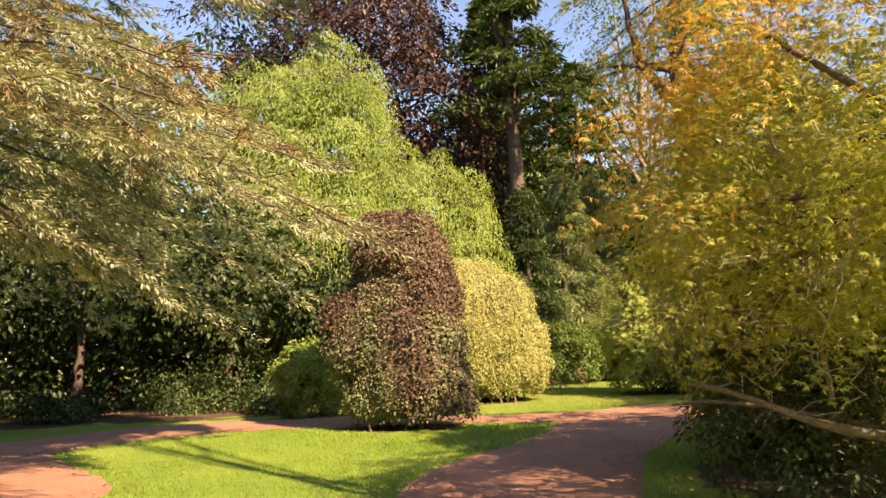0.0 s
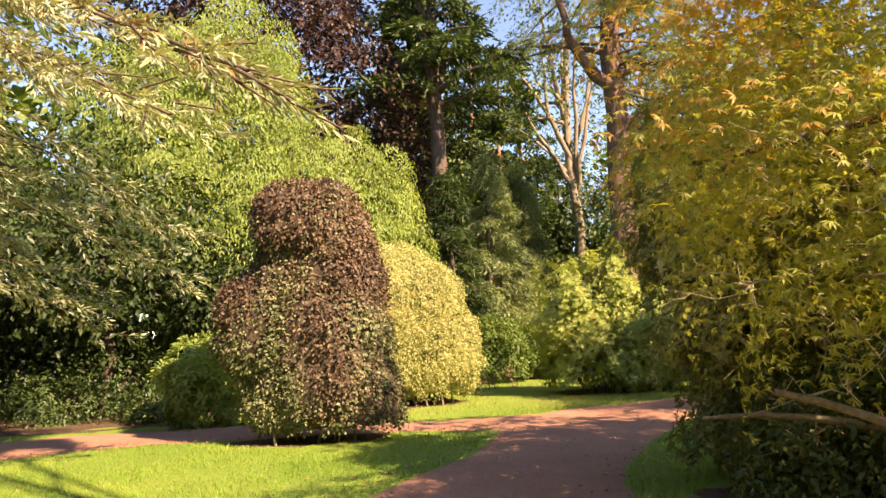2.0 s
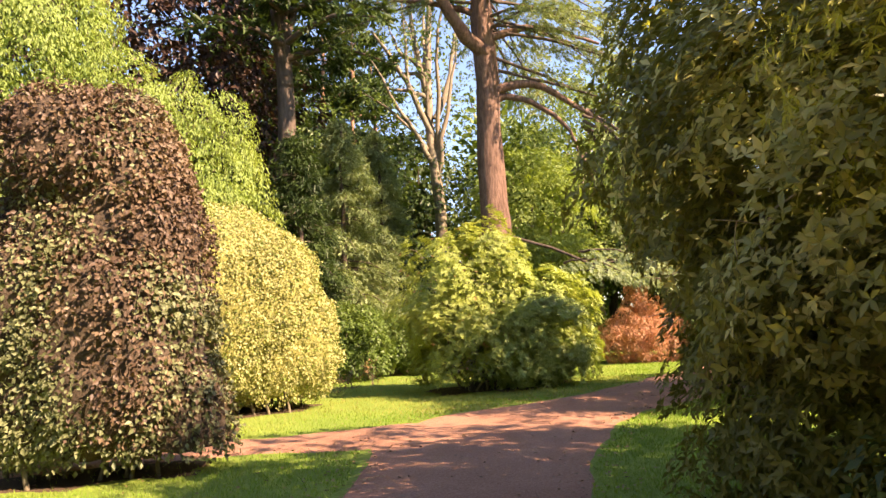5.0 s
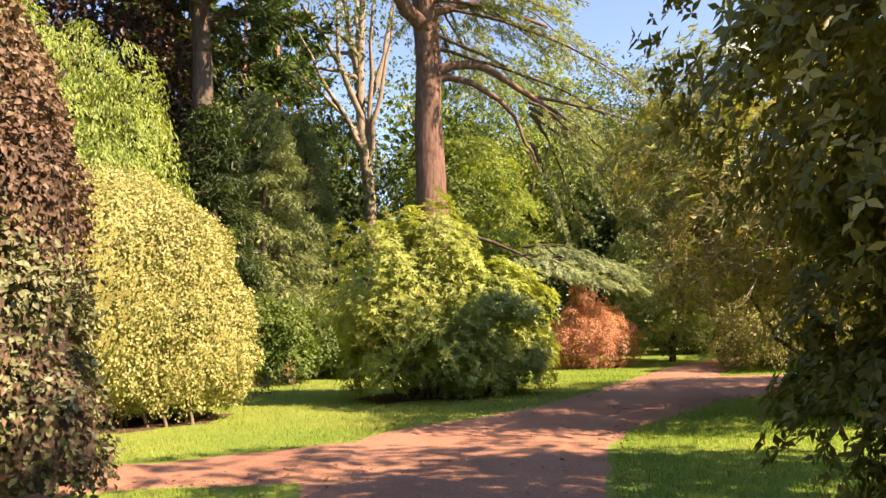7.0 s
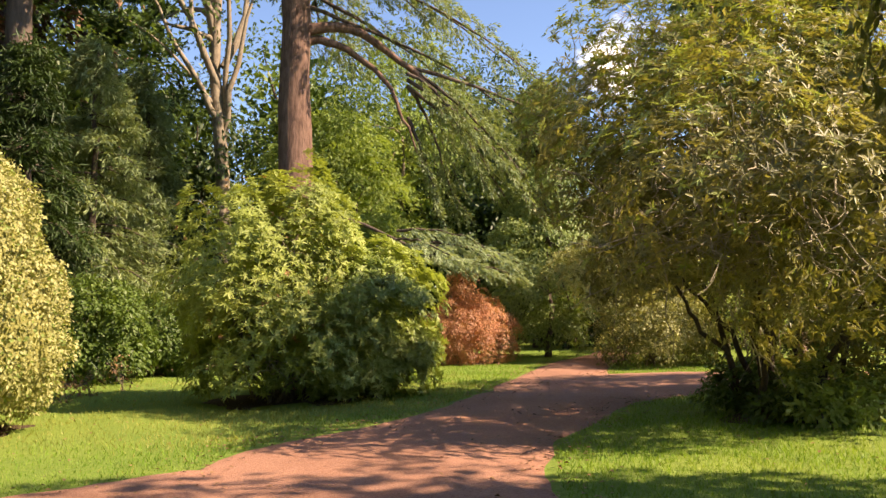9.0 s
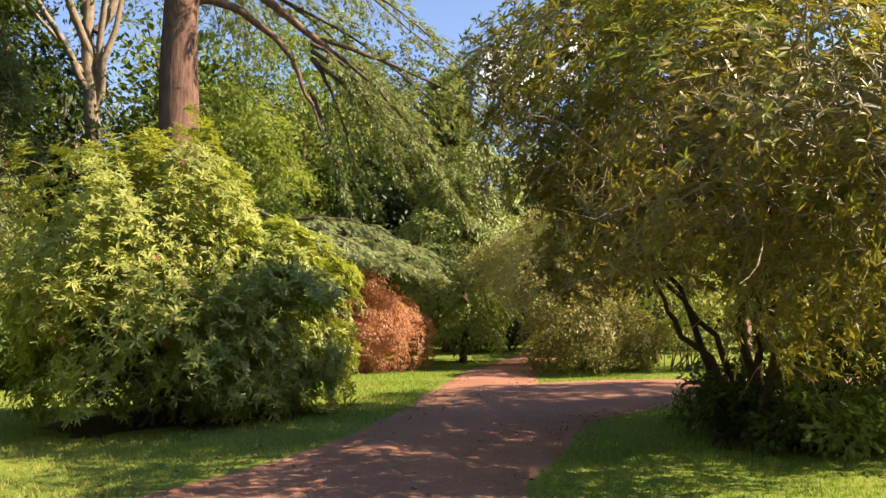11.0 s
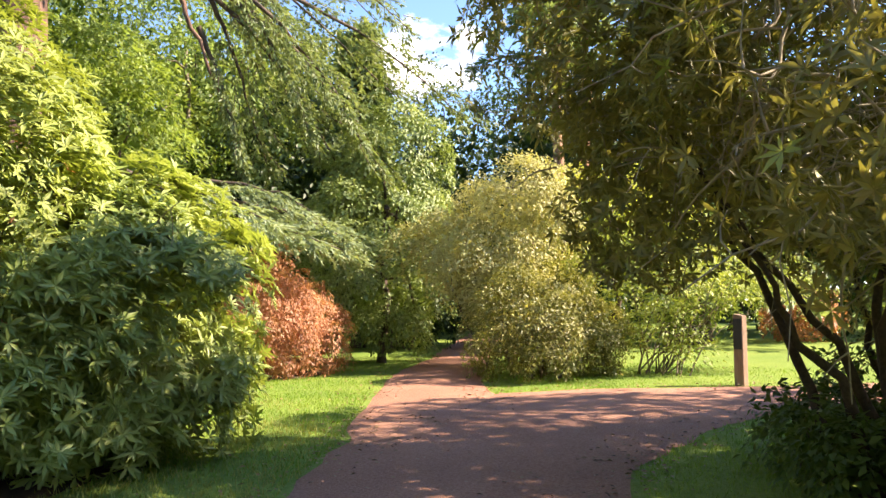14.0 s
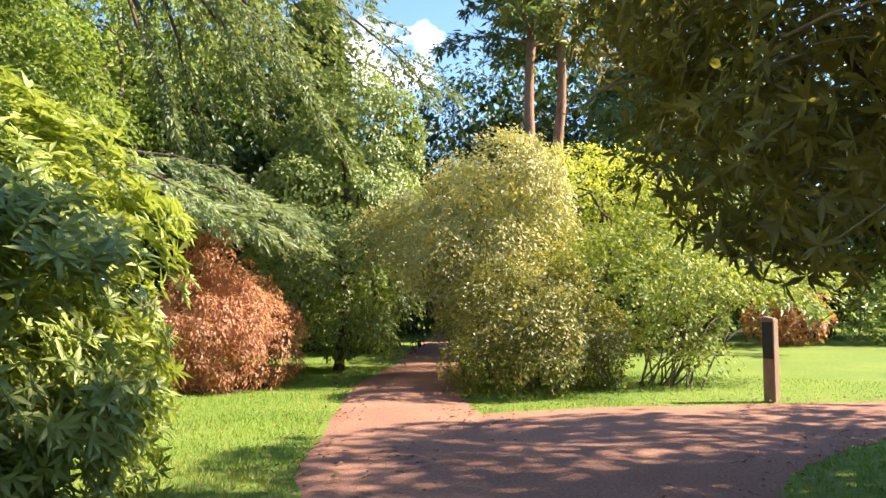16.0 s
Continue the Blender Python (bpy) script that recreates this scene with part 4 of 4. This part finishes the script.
    part("needles", leaves("needles", FP[old], FW[old], rng.normal(0, 0.5, FP[old].shape) + np.array([0, 0, 1]), 0.048, 0.0085, L_LITTER), tree, "withered brown needles", kind="stuff")


blue_cedar()

# ---------------- big cedar with the red trunk ----------------
def big_cedar(at):
    tree = thing("cedar", "tall cedar with a stout reddish trunk and layered branches", "tree", at)
    add_trunk(tree, 22, 0.62, 0.26, RED_BARK, sway=0.05, flare=1.25)
    add_limbs(tree, [((0, 0, 11.6), (-2.3, -0.6, 13.6), 0.32, 0.17, -0.3), ((-2.3, -0.6, 13.6), (-3.0, -0.8, 17.5), 0.17, 0.06, 0.1), ((0, 0, 10.1), (3.2, -1.5, 9.1), 0.2, 0.09, 0.55), ((0.3, 0, 9.9), (2.5, -1.2, 8.5), 0.14, 0.07, 0.35),
                     ((3.2, -1.5, 9.1), (4.9, -2.5, 6.5), 0.09, 0.025, 0.2), ((2.5, -1.2, 8.5), (3.2, -2.0, 5.9), 0.07, 0.02, 0.15), ((0, 0, 12.2), (4.2, -1.0, 12.0), 0.17, 0.05, 0.5), ((0, 0, 13.0), (-4.0, 1.6, 13.8), 0.15, 0.04, 0.3)], RED_BARK)
    P, W, LP, LW, pieces = [], [], [], [], []
    boughs = []
    for i in range(30):
        z = rng.uniform(10.8, 17.0)
        a = rng.uniform(0, 6.28) if z > 12 else rng.uniform(-1.4, 0.9)
        ln = rng.uniform(4.0, 7.0)
        boughs.append((math.cos(a) * ln, math.sin(a) * ln, z - 0.12 * ln, z + 1.2))
    boughs += [(9.6, -4.2, 6.3, 10.5), (7.6, -0.8, 7.6, 11.5), (8.6, -2.6, 7.0, 11), (6.6, -3.6, 5.0, 9.5), (5.6, -4.6, 4.3, 8.8), (8.0, -3.4, 8.6, 12.5), (6.2, -1.8, 6.0, 10), (4.6, -3.2, 5.4, 9), (9.0, -1.6, 9.4, 13), (5.0, -1.5, 4.6, 8.6), (7.0, -2.4, 4.2, 8.6), (4.0, -2.2, 3.6, 7.6)]
    for x, y, z, z0 in boughs:
        root = (3.0, -1.4, min(z0, 9.2)) if z0 < 10.6 else (0, 0, z0)
        q, w, axis, lines = brushes(root, (x, y, z), 1.5, 0.6, 90, 24, 0.5, 0.28, 0.7, 0.15)
        P.append(q)
        W.append(w)
        pieces.append(tube(axis, np.linspace(0.07, 0.012, len(axis)), 6))
        pieces += [tube(v, [0.012, 0.004], 4) for v in lines[::3]]
    for a, z, ln in ((-0.95, 2.75, 6.3), (-1.16, 2.55, 6.2), (-0.78, 2.8, 6.6), (-1.05, 3.2, 5.8), (-0.88, 2.4, 6.5), (-1.28, 2.8, 5.6)):
        start, end = (math.cos(a) * ln * 0.55, math.sin(a) * ln * 0.55, z + 0.6), (math.cos(a) * ln, math.sin(a) * ln, z)
        q, w, axis, lines = brushes(start, end, 0.8, 0.25, 46, 40, 0.45, 0.4, 0.35, 0.0)
        LP.append(q)
        LW.append(w)
        if ln == 6.3:
            pieces.append(limb((0, 0, z + 2.0), start, 0.07, 0.05, 6, 0.03, 0.2, 6))
        pieces.append(tube(axis, np.linspace(0.045, 0.012, len(axis)), 6))
    q, w = np.concatenate(LP), np.concatenate(LW)
    part("needles", leaves("needles", q, w, rng.normal(0, 0.6, q.shape) + np.array([0, 0, 1]), 0.13, 0.03, L_CEDAR_BLUE), tree, "pale blue-green low boughs", kind="stuff")
    P, W = np.concatenate(P), np.concatenate(W)
    part("branchwork", array_mesh("branchwork", *join(pieces), BARK, True), tree, kind="stuff")
    part("needles", leaves("needles", P, W, rng.normal(0, 0.6, P.shape) + np.array([0, 0, 1]), 0.13, 0.04, L_CEDAR2), tree, kind="stuff")


big_cedar((11.75, 34.6, 0))

# ---------------- trees behind the lawn ----------------
broad_tree("weeping_tree", "fresh green tree with fine drooping leaves", (-4.6, 30, 0), 12.5, [(0, 0, 7.8, 3.6, 3.0, 4.0), (1.2, -0.5, 4.8, 3.4, 2.8, 3.4), (0.8, 0, 10.2, 2.4, 2.0, 2.4)], L_LIME, 0.115, 3600, 20, inner=3500, inner_scale=1.9, droop=1.0, width=0.34, pad=0.75, dome=0.6, sag=0.9, cover=2.0)
broad_tree("weeping_tree", "fresh green dome-shaped tree with drooping leaves", (-0.5, 31.4, 0), 9.2, [(0, 0, 5.6, 3.0, 2.8, 3.5), (1.5, -0.3, 3.8, 2.3, 2.3, 2.6), (-1.6, 0, 4.2, 2.4, 2.4, 3.0)], L_LIME, 0.115, 3400, 20, inner=3500, inner_scale=1.9, droop=1.0, width=0.34, pad=0.75, dome=0.6, sag=0.9, cover=2.0)
broad_tree("copper_beech", "tall copper beech with dark purple leaves", (-3.0, 40, 0), 21, [(0, 0, 13, 6.5, 5.5, 6.5), (3, -1, 11, 4.5, 4, 4.5), (-1.5, 0, 18, 5.5, 4.5, 4.5)], L_PURPLE, 0.27, 1700, 20, r0=0.45)
conifer("fir_tree", "tall dark conifer with layered branches", (4.5, 45, 0), 22, 4.5, 5, L_DARK, BARK, 0.3, 18, 5, 18, 0.55, 1.5, 0.5)
pine = conifer("pine_tree", "tall pine with a bare grey forked trunk", (4.35, 35.8, 0), 21, 4.2, 11.5, L_DARK, BARK, 0.44, 9, 4, 26, 0.35, 1.3, 0.3)
add_limbs(pine, [((0, 0, 10.2), (-0.75, -0.1, 16.5), 0.27, 0.1, 0.0), ((0, 0, 11.8), (0.8, 0.2, 15.0), 0.16, 0.05, 0.1)], BARK)
for x, y, h in ((9.0, 50, 19), (11.5, 53, 20), (7.0, 52, 20), (13.5, 56, 19)):
    conifer("pine_tree", "tall Scots pine with an orange trunk and sparse crown", (x, y, 0), h, 3.2, h * 0.58, L_DARK, PINE_BARK, 0.24, 7, 4, 16, 0.42, 1.3, 0.2, 0.25, group="pines", taper=0.5)
pale = broad_tree("birch_tree", "tall slender pale-barked tree with thin foliage", (12.95, 43.5, 0), 24, [(0, 0, 18.5, 3.6, 3.2, 4.2), (-2.0, 0, 14.5, 2.4, 2.2, 2.2)], L_MID, 0.22, 230, 16, PALE_BARK, 0.36, limbs=9, inner=0)
add_limbs(pale, [((0, 0, 10.4), (-3.2, -0.4, 15.6), 0.17, 0.06, 0.5), ((0, 0, 11.6), (1.6, -0.2, 17.5), 0.17, 0.06, -0.3), ((-1.4, -0.2, 12.9), (-1.6, -0.3, 17.8), 0.1, 0.03, 0.1), ((0, 0, 9.6), (-3.8, -0.3, 12.6), 0.09, 0.03, 0.5)], PALE_BARK)
broad_tree("birch_tree", "tall fresh green birch behind the cedar", (20.0, 41, 0), 14, [(0, 0, 8.6, 3.4, 3.0, 4.6), (-1.8, 0, 5.6, 2.6, 2.4, 3.2), (2.2, -0.5, 6.0, 2.4, 2.2, 3.2)], L_LIME, 0.15, 1500, 20, PALE_BARK, 0.14)
broad_tree("birch_tree", "fresh green birch behind the lawn", (15.0, 38, 0), 8.5, [(0, 0, 5, 2.4, 2.2, 3.2)], L_LIME, 0.16, 900, 20, PALE_BARK, 0.1)
for x, y, h, r in ((4.2, 33.5, 7.5, 2.2), (6.3, 36, 9, 2.6), (8.4, 38.5, 9, 2.6)):
    conifer("hemlock_tree", "dark feathery evergreen with drooping sprays", (x, y, 0), h, r, 0.6, L_CEDAR2 if x > 6 else L_DARK, BARK, 0.14, 16, 5, 26, 0.22, 0.8, 0.8, group="hemlocks", width=0.16, spread=0.12)
for x, y, r, h in ((5.4, 32.2, 1.2, 2.2), (7.6, 33.5, 1.1, 1.9), (-3.2, 22.9, 0.9, 1.9), (12.8, 33.0, 1.6, 2.8)):
    shrub("evergreen_shrub", "low green shrub at the wood's edge", (x, y, 0), [(0, 0, h * 0.5, r, r, h * 0.5)], L_LIME if x < 0 else L_MID, 0.11, 420, 18, 7, 0.02)
# Boughs take the shade-dark leaf colour to keep the wood's edge dark.
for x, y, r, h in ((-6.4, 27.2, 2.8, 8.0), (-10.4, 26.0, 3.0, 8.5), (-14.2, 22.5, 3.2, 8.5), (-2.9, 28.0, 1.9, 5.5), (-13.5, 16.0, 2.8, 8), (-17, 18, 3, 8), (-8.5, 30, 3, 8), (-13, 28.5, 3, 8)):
    broad_tree("laurel", "evergreen tree with low boughs coloured dark as shade", (x, y, 0), h, [(0, 0, h * 0.62, r, r * 0.9, h * 0.36), (0.4 * r, -0.5 * r, h * 0.52, r * 0.8, r * 0.7, h * 0.22), (-0.5 * r, -0.4 * r, h * 0.46, r * 0.7, r * 0.7, h * 0.2)], L_DEEP, 0.19, 340, 16, r0=0.14, group="laurels", inner=900, inner_scale=1.4)
# Backing shrubs, added dark to read as the deep shade behind.
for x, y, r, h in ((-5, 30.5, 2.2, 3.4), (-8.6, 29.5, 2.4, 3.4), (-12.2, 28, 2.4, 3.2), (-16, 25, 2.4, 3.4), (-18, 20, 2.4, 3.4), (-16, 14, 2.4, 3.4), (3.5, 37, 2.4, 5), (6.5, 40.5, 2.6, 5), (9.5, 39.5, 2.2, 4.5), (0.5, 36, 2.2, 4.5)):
    shrub("laurel", "evergreen backing shrub coloured dark as shade", (x, y, 0), [(0, 0, h * 0.5, r, r, h * 0.5)], L_DEEP, 0.2, 230, 14, 6, 0.04, group="laurels")
for x, y, r, h in ((-4.6, 25.2, 0.9, 0.7), (-7.2, 26.0, 1.3, 1.2), (-10.2, 24.6, 1.0, 0.6), (-12.4, 21.6, 1.4, 0.8), (-5.8, 26.6, 1.6, 1.7)):
    shrub("undergrowth", "low dark undergrowth at the wood's edge", (x, y, 0), [(0, 0, h * 0.4, r, r, h * 0.6)], L_DARK, 0.1, 210, 14, 6, 0.012, inner=80, group="undergrowth")

# ---------------- right of the path, beyond the lawn ----------------
for x, y, h in ((32.0, 33.0, 19), (33.6, 32.6, 19.5)):
    conifer("pine_tree", "tall Scots pine with an orange trunk", (x, y, 0), h, 3.6, h * 0.6, L_CEDAR2, PINE_BARK, 0.28, 8, 4, 28, 0.35, 1.4, 0.3, 0.15, group="pines")
conifer("fir_tree", "green conifer with drooping branches behind the holly tree", (23.4, 36.2, 0), 10.5, 2.7, 2.6, L_CEDAR2, BARK, 0.2, 15, 5, 18, 0.35, 1.1, 0.6)
conifer("fir_tree", "tall green conifer with feathery drooping branches", (31.0, 27.3, 0), 18, 4.2, 2.5, L_CEDAR2, BARK, 0.3, 18, 5, 20, 0.45, 1.4, 0.6)
for x, y, r, h, lf in ((34.7, 24.8, 1.3, 2.0, L_RED), (37, 21.5, 1.5, 2.4, L_LIME), (31.5, 27.5, 1.5, 2.6, L_LIME), (40, 18, 2.0, 3.0, L_MID)):
    shrub("lawn_shrub", "rounded shrub across the far lawn", (x, y, 0), [(0, 0, h * 0.5, r, r, h * 0.5)], lf, 0.14, 240, 16, 6, 0.02, group="lawn shrubs")
broad_tree("maple", "small yellow-green maple behind the corner shrubs", (21.3, 26.5, 0), 5.0, [(0, 0, 3.4, 1.9, 1.9, 1.3), (1.0, -1.2, 2.9, 1.4, 1.4, 0.9)], L_RHODO_LIME, 0.07, 1300, 18, r0=0.07, inner=400, pad=0.5, dome=0.2, tilt=0.75, mixes=[(L_MAPLE_LIME, lambda p: p[:, 2] + rng.normal(0, 0.3, len(p)) > 3.7)])
for x, y, r, h in ((23.5, 34.5, 2.2, 5.5), (24.5, 29.6, 1.9, 3.6), (27.5, 37.5, 2.5, 6.5), (28.5, 31.0, 2.0, 5)):
    shrub("laurel", "dark evergreen shrub beside the narrowing path", (x, y, 0), [(0, 0, h * 0.55, r, r, h * 0.48)], L_DARK, 0.16, 480, 18, 7, 0.04, group="laurels")

# Added in the shade-dark colour to make a dark tunnel of the path's end.
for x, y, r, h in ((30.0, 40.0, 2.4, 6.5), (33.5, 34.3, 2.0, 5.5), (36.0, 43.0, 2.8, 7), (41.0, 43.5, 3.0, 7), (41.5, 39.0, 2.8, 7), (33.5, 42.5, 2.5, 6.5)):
    shrub("laurel", "evergreen closing the end of the path, coloured dark as shade", (x, y, 0), [(0, 0, h * 0.55, r, r, h * 0.45), (0, 0, h * 0.2, r * 0.9, r * 0.9, h * 0.2)], L_DEEP, 0.22, 360, 14, 5, 0.05, group="laurels", inner=400)

# ---------------- woods that close the place ----------------
WOOD = [(12.3, 46, 12, L_DARK), (5.6, 49, 15, L_DARK), (8, 44.5, 13, L_MID), (42, 25, 13, L_DARK), (40, 31.5, 14, L_DARK), (44, 19, 13, L_MID), (38.5, 37, 14, L_DARK), (17, 43, 11, L_MID), (24, 40.5, 12, L_DARK), (29, 43, 13, L_DARK), (22, 53, 17, L_MID),
        (-12, 33, 15, L_MID), (-18, 27, 14, L_DARK), (-20, 17, 15, L_DARK), (-22, 6, 15, L_MID), (-9, 42, 19, L_DARK), (-16, 40, 18, L_DARK), (2, 52, 21, L_DARK), (18, 47, 17, L_MID), (24, 46, 16, L_MID),
        (30, 48, 17, L_DARK), (36, 50, 18, L_DARK), (40, 44.5, 15, L_DARK), (44, 38, 17, L_DARK), (46, 30, 17, L_DARK), (50, 22, 17, L_MID), (50, 12, 17, L_DARK), (48, 2, 17, L_MID), (14, 62, 20, L_DARK), (26, 58, 20, L_DARK), (-4, 60, 21, L_DARK), (-24, 50, 20, L_DARK), (38, 60, 20, L_MID), (56, 48, 20, L_DARK), (8, 66, 22, L_MID),
        (18, -10, 15, L_MID), (30, -6, 17, L_DARK), (6, -18, 16, L_DARK), (-8, -14, 15, L_MID), (-18, -5, 16, L_DARK), (40, -6, 17, L_DARK)]
for x, y, h, lf in WOOD:
    r = h * 0.27
    seen = y > 30 and -6 < x < 42
    dense = 430 if seen else 230 if y > 0 else 60
    broad_tree("woodland_tree", "leafy woodland tree behind the garden", (x, y, 0), h, [(0, 0, h * 0.62, r, r, h * 0.38), (rng.normal(0, 1), rng.normal(0, 1), h * 0.34, r * 0.95, r * 0.95, h * 0.32)], lf, 0.27 if seen else 0.46, dense, 13, r0=h * 0.018, group="woods", inner=1900 if seen else 420, inner_scale=1.7)

# ---------------- unseen tall trees added on the sunny side to shade the paths -------
for x, y, h in ((9.3, 9.3, 12.5), (19.3, 14.4, 12), (17.8, 12.6, 13)):
    broad_tree("woodland_tree", "unseen open-crowned tree added to cast dappled shade", (x, y, 0), h, [(0, 0, h * 0.72, 2.7, 2.7, h * 0.24), (0.8, 0.6, h * 0.58, 2.1, 2.1, h * 0.18)], L_MID, 0.26, 420, 14, r0=0.2, group="woods", inner=0)

# Unseen high crown, put here to darken the ground at the left.
broad_tree("woodland_tree", "unseen tall tree added to shade the ground at the left", (4.6, 5.0, 0), 20.5, [(-1.7, 2.1, 16.8, 2.7, 2.5, 3.0)], L_MID, 0.3, 560, 16, r0=0.12, limbs=4, group="woods", inner=300)

# ---------------- far woods all round ----------------
n = 30000
ang = rng.uniform(0, 6.283, n)
rad = rng.uniform(52, 72, n)
fz = 15 * rng.uniform(0, 1, n) ** 0.8 * (0.72 + 0.28 * np.sin(ang * 9 + 1) * np.sin(ang * 23))
fp = np.stack([10 + np.cos(ang) * rad, 22 + np.sin(ang) * rad, fz], 1)
tagged(new("far_woods", leaves("far_woods", fp, rng.normal(size=fp.shape), rng.normal(size=fp.shape), 1.5, 1.1, L_DARK)), "far belt of dark woodland foliage", "woodland", kind="stuff")

# ---------------- grass and fallen leaves ----------------
n = 520000
gp = np.stack([rng.uniform(-9, 22, n), rng.uniform(8, 33, n)], 1)
near = np.min([np.linalg.norm(gp - np.array(c), axis=1) for c in [(0, 12), (2, 16), (5, 19), (9, 22), (13, 25), (-2, 16), (7, 18)]], axis=0)
bare = np.any([((gp[:, 0] - s[0]) / s[2]) ** 2 + ((gp[:, 1] - s[1]) / s[3]) ** 2 < 1 for s in SOILS], axis=0) & (rng.uniform(size=n) < 0.93)
gp = gp[(~on_path(gp)) & (~bare) & (rng.uniform(size=n) < np.clip(1.5 - near / 4.5, 0.2, 1))]
gq = np.concatenate([gp, ground_height(gp[:, 0], gp[:, 1])[:, None] - 0.005], 1)
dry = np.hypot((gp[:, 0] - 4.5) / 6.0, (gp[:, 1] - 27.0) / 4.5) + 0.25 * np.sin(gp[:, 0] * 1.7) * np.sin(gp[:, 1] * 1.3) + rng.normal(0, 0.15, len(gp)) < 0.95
tagged(new("grass", blades("grass", gq[~dry], 0.05, 0.012, L_GRASS)), "short green lawn grass blades", "grass", kind="stuff")
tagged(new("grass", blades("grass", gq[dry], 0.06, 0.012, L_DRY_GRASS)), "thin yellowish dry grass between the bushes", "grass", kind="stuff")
edge = np.concatenate([smooth_line(q, 0.05) for q in (MAIN_L[3:], MAIN_R[3:], CROSS_N, CROSS_F, SIDE_N)])
edge = edge[(edge[:, 1] > 6) & (edge[:, 1] < 36) & (edge[:, 0] < 26)]
lp = np.concatenate([edge[rng.integers(len(edge), size=4200)] + rng.normal(0, 0.26, (4200, 2)), np.stack([rng.uniform(-5, 22, 2600), rng.uniform(6, 33, 2600)], 1)])
lift = np.where(on_path(lp), 0.036, 0.05)
lq = np.concatenate([lp, (ground_height(lp[:, 0], lp[:, 1]) + lift)[:, None]], 1)
tagged(new("fallen_leaves", leaves("fallen_leaves", lq, rng.normal(0, 1, lq.shape) * np.array([1, 1, 0.1]), np.array([[0, 0, 1.0]]) + rng.normal(0, 0.2, lq.shape), 0.05, 0.03, L_LITTER)), "brown fallen leaves scattered along the path edges", "leaf litter", kind="stuff")
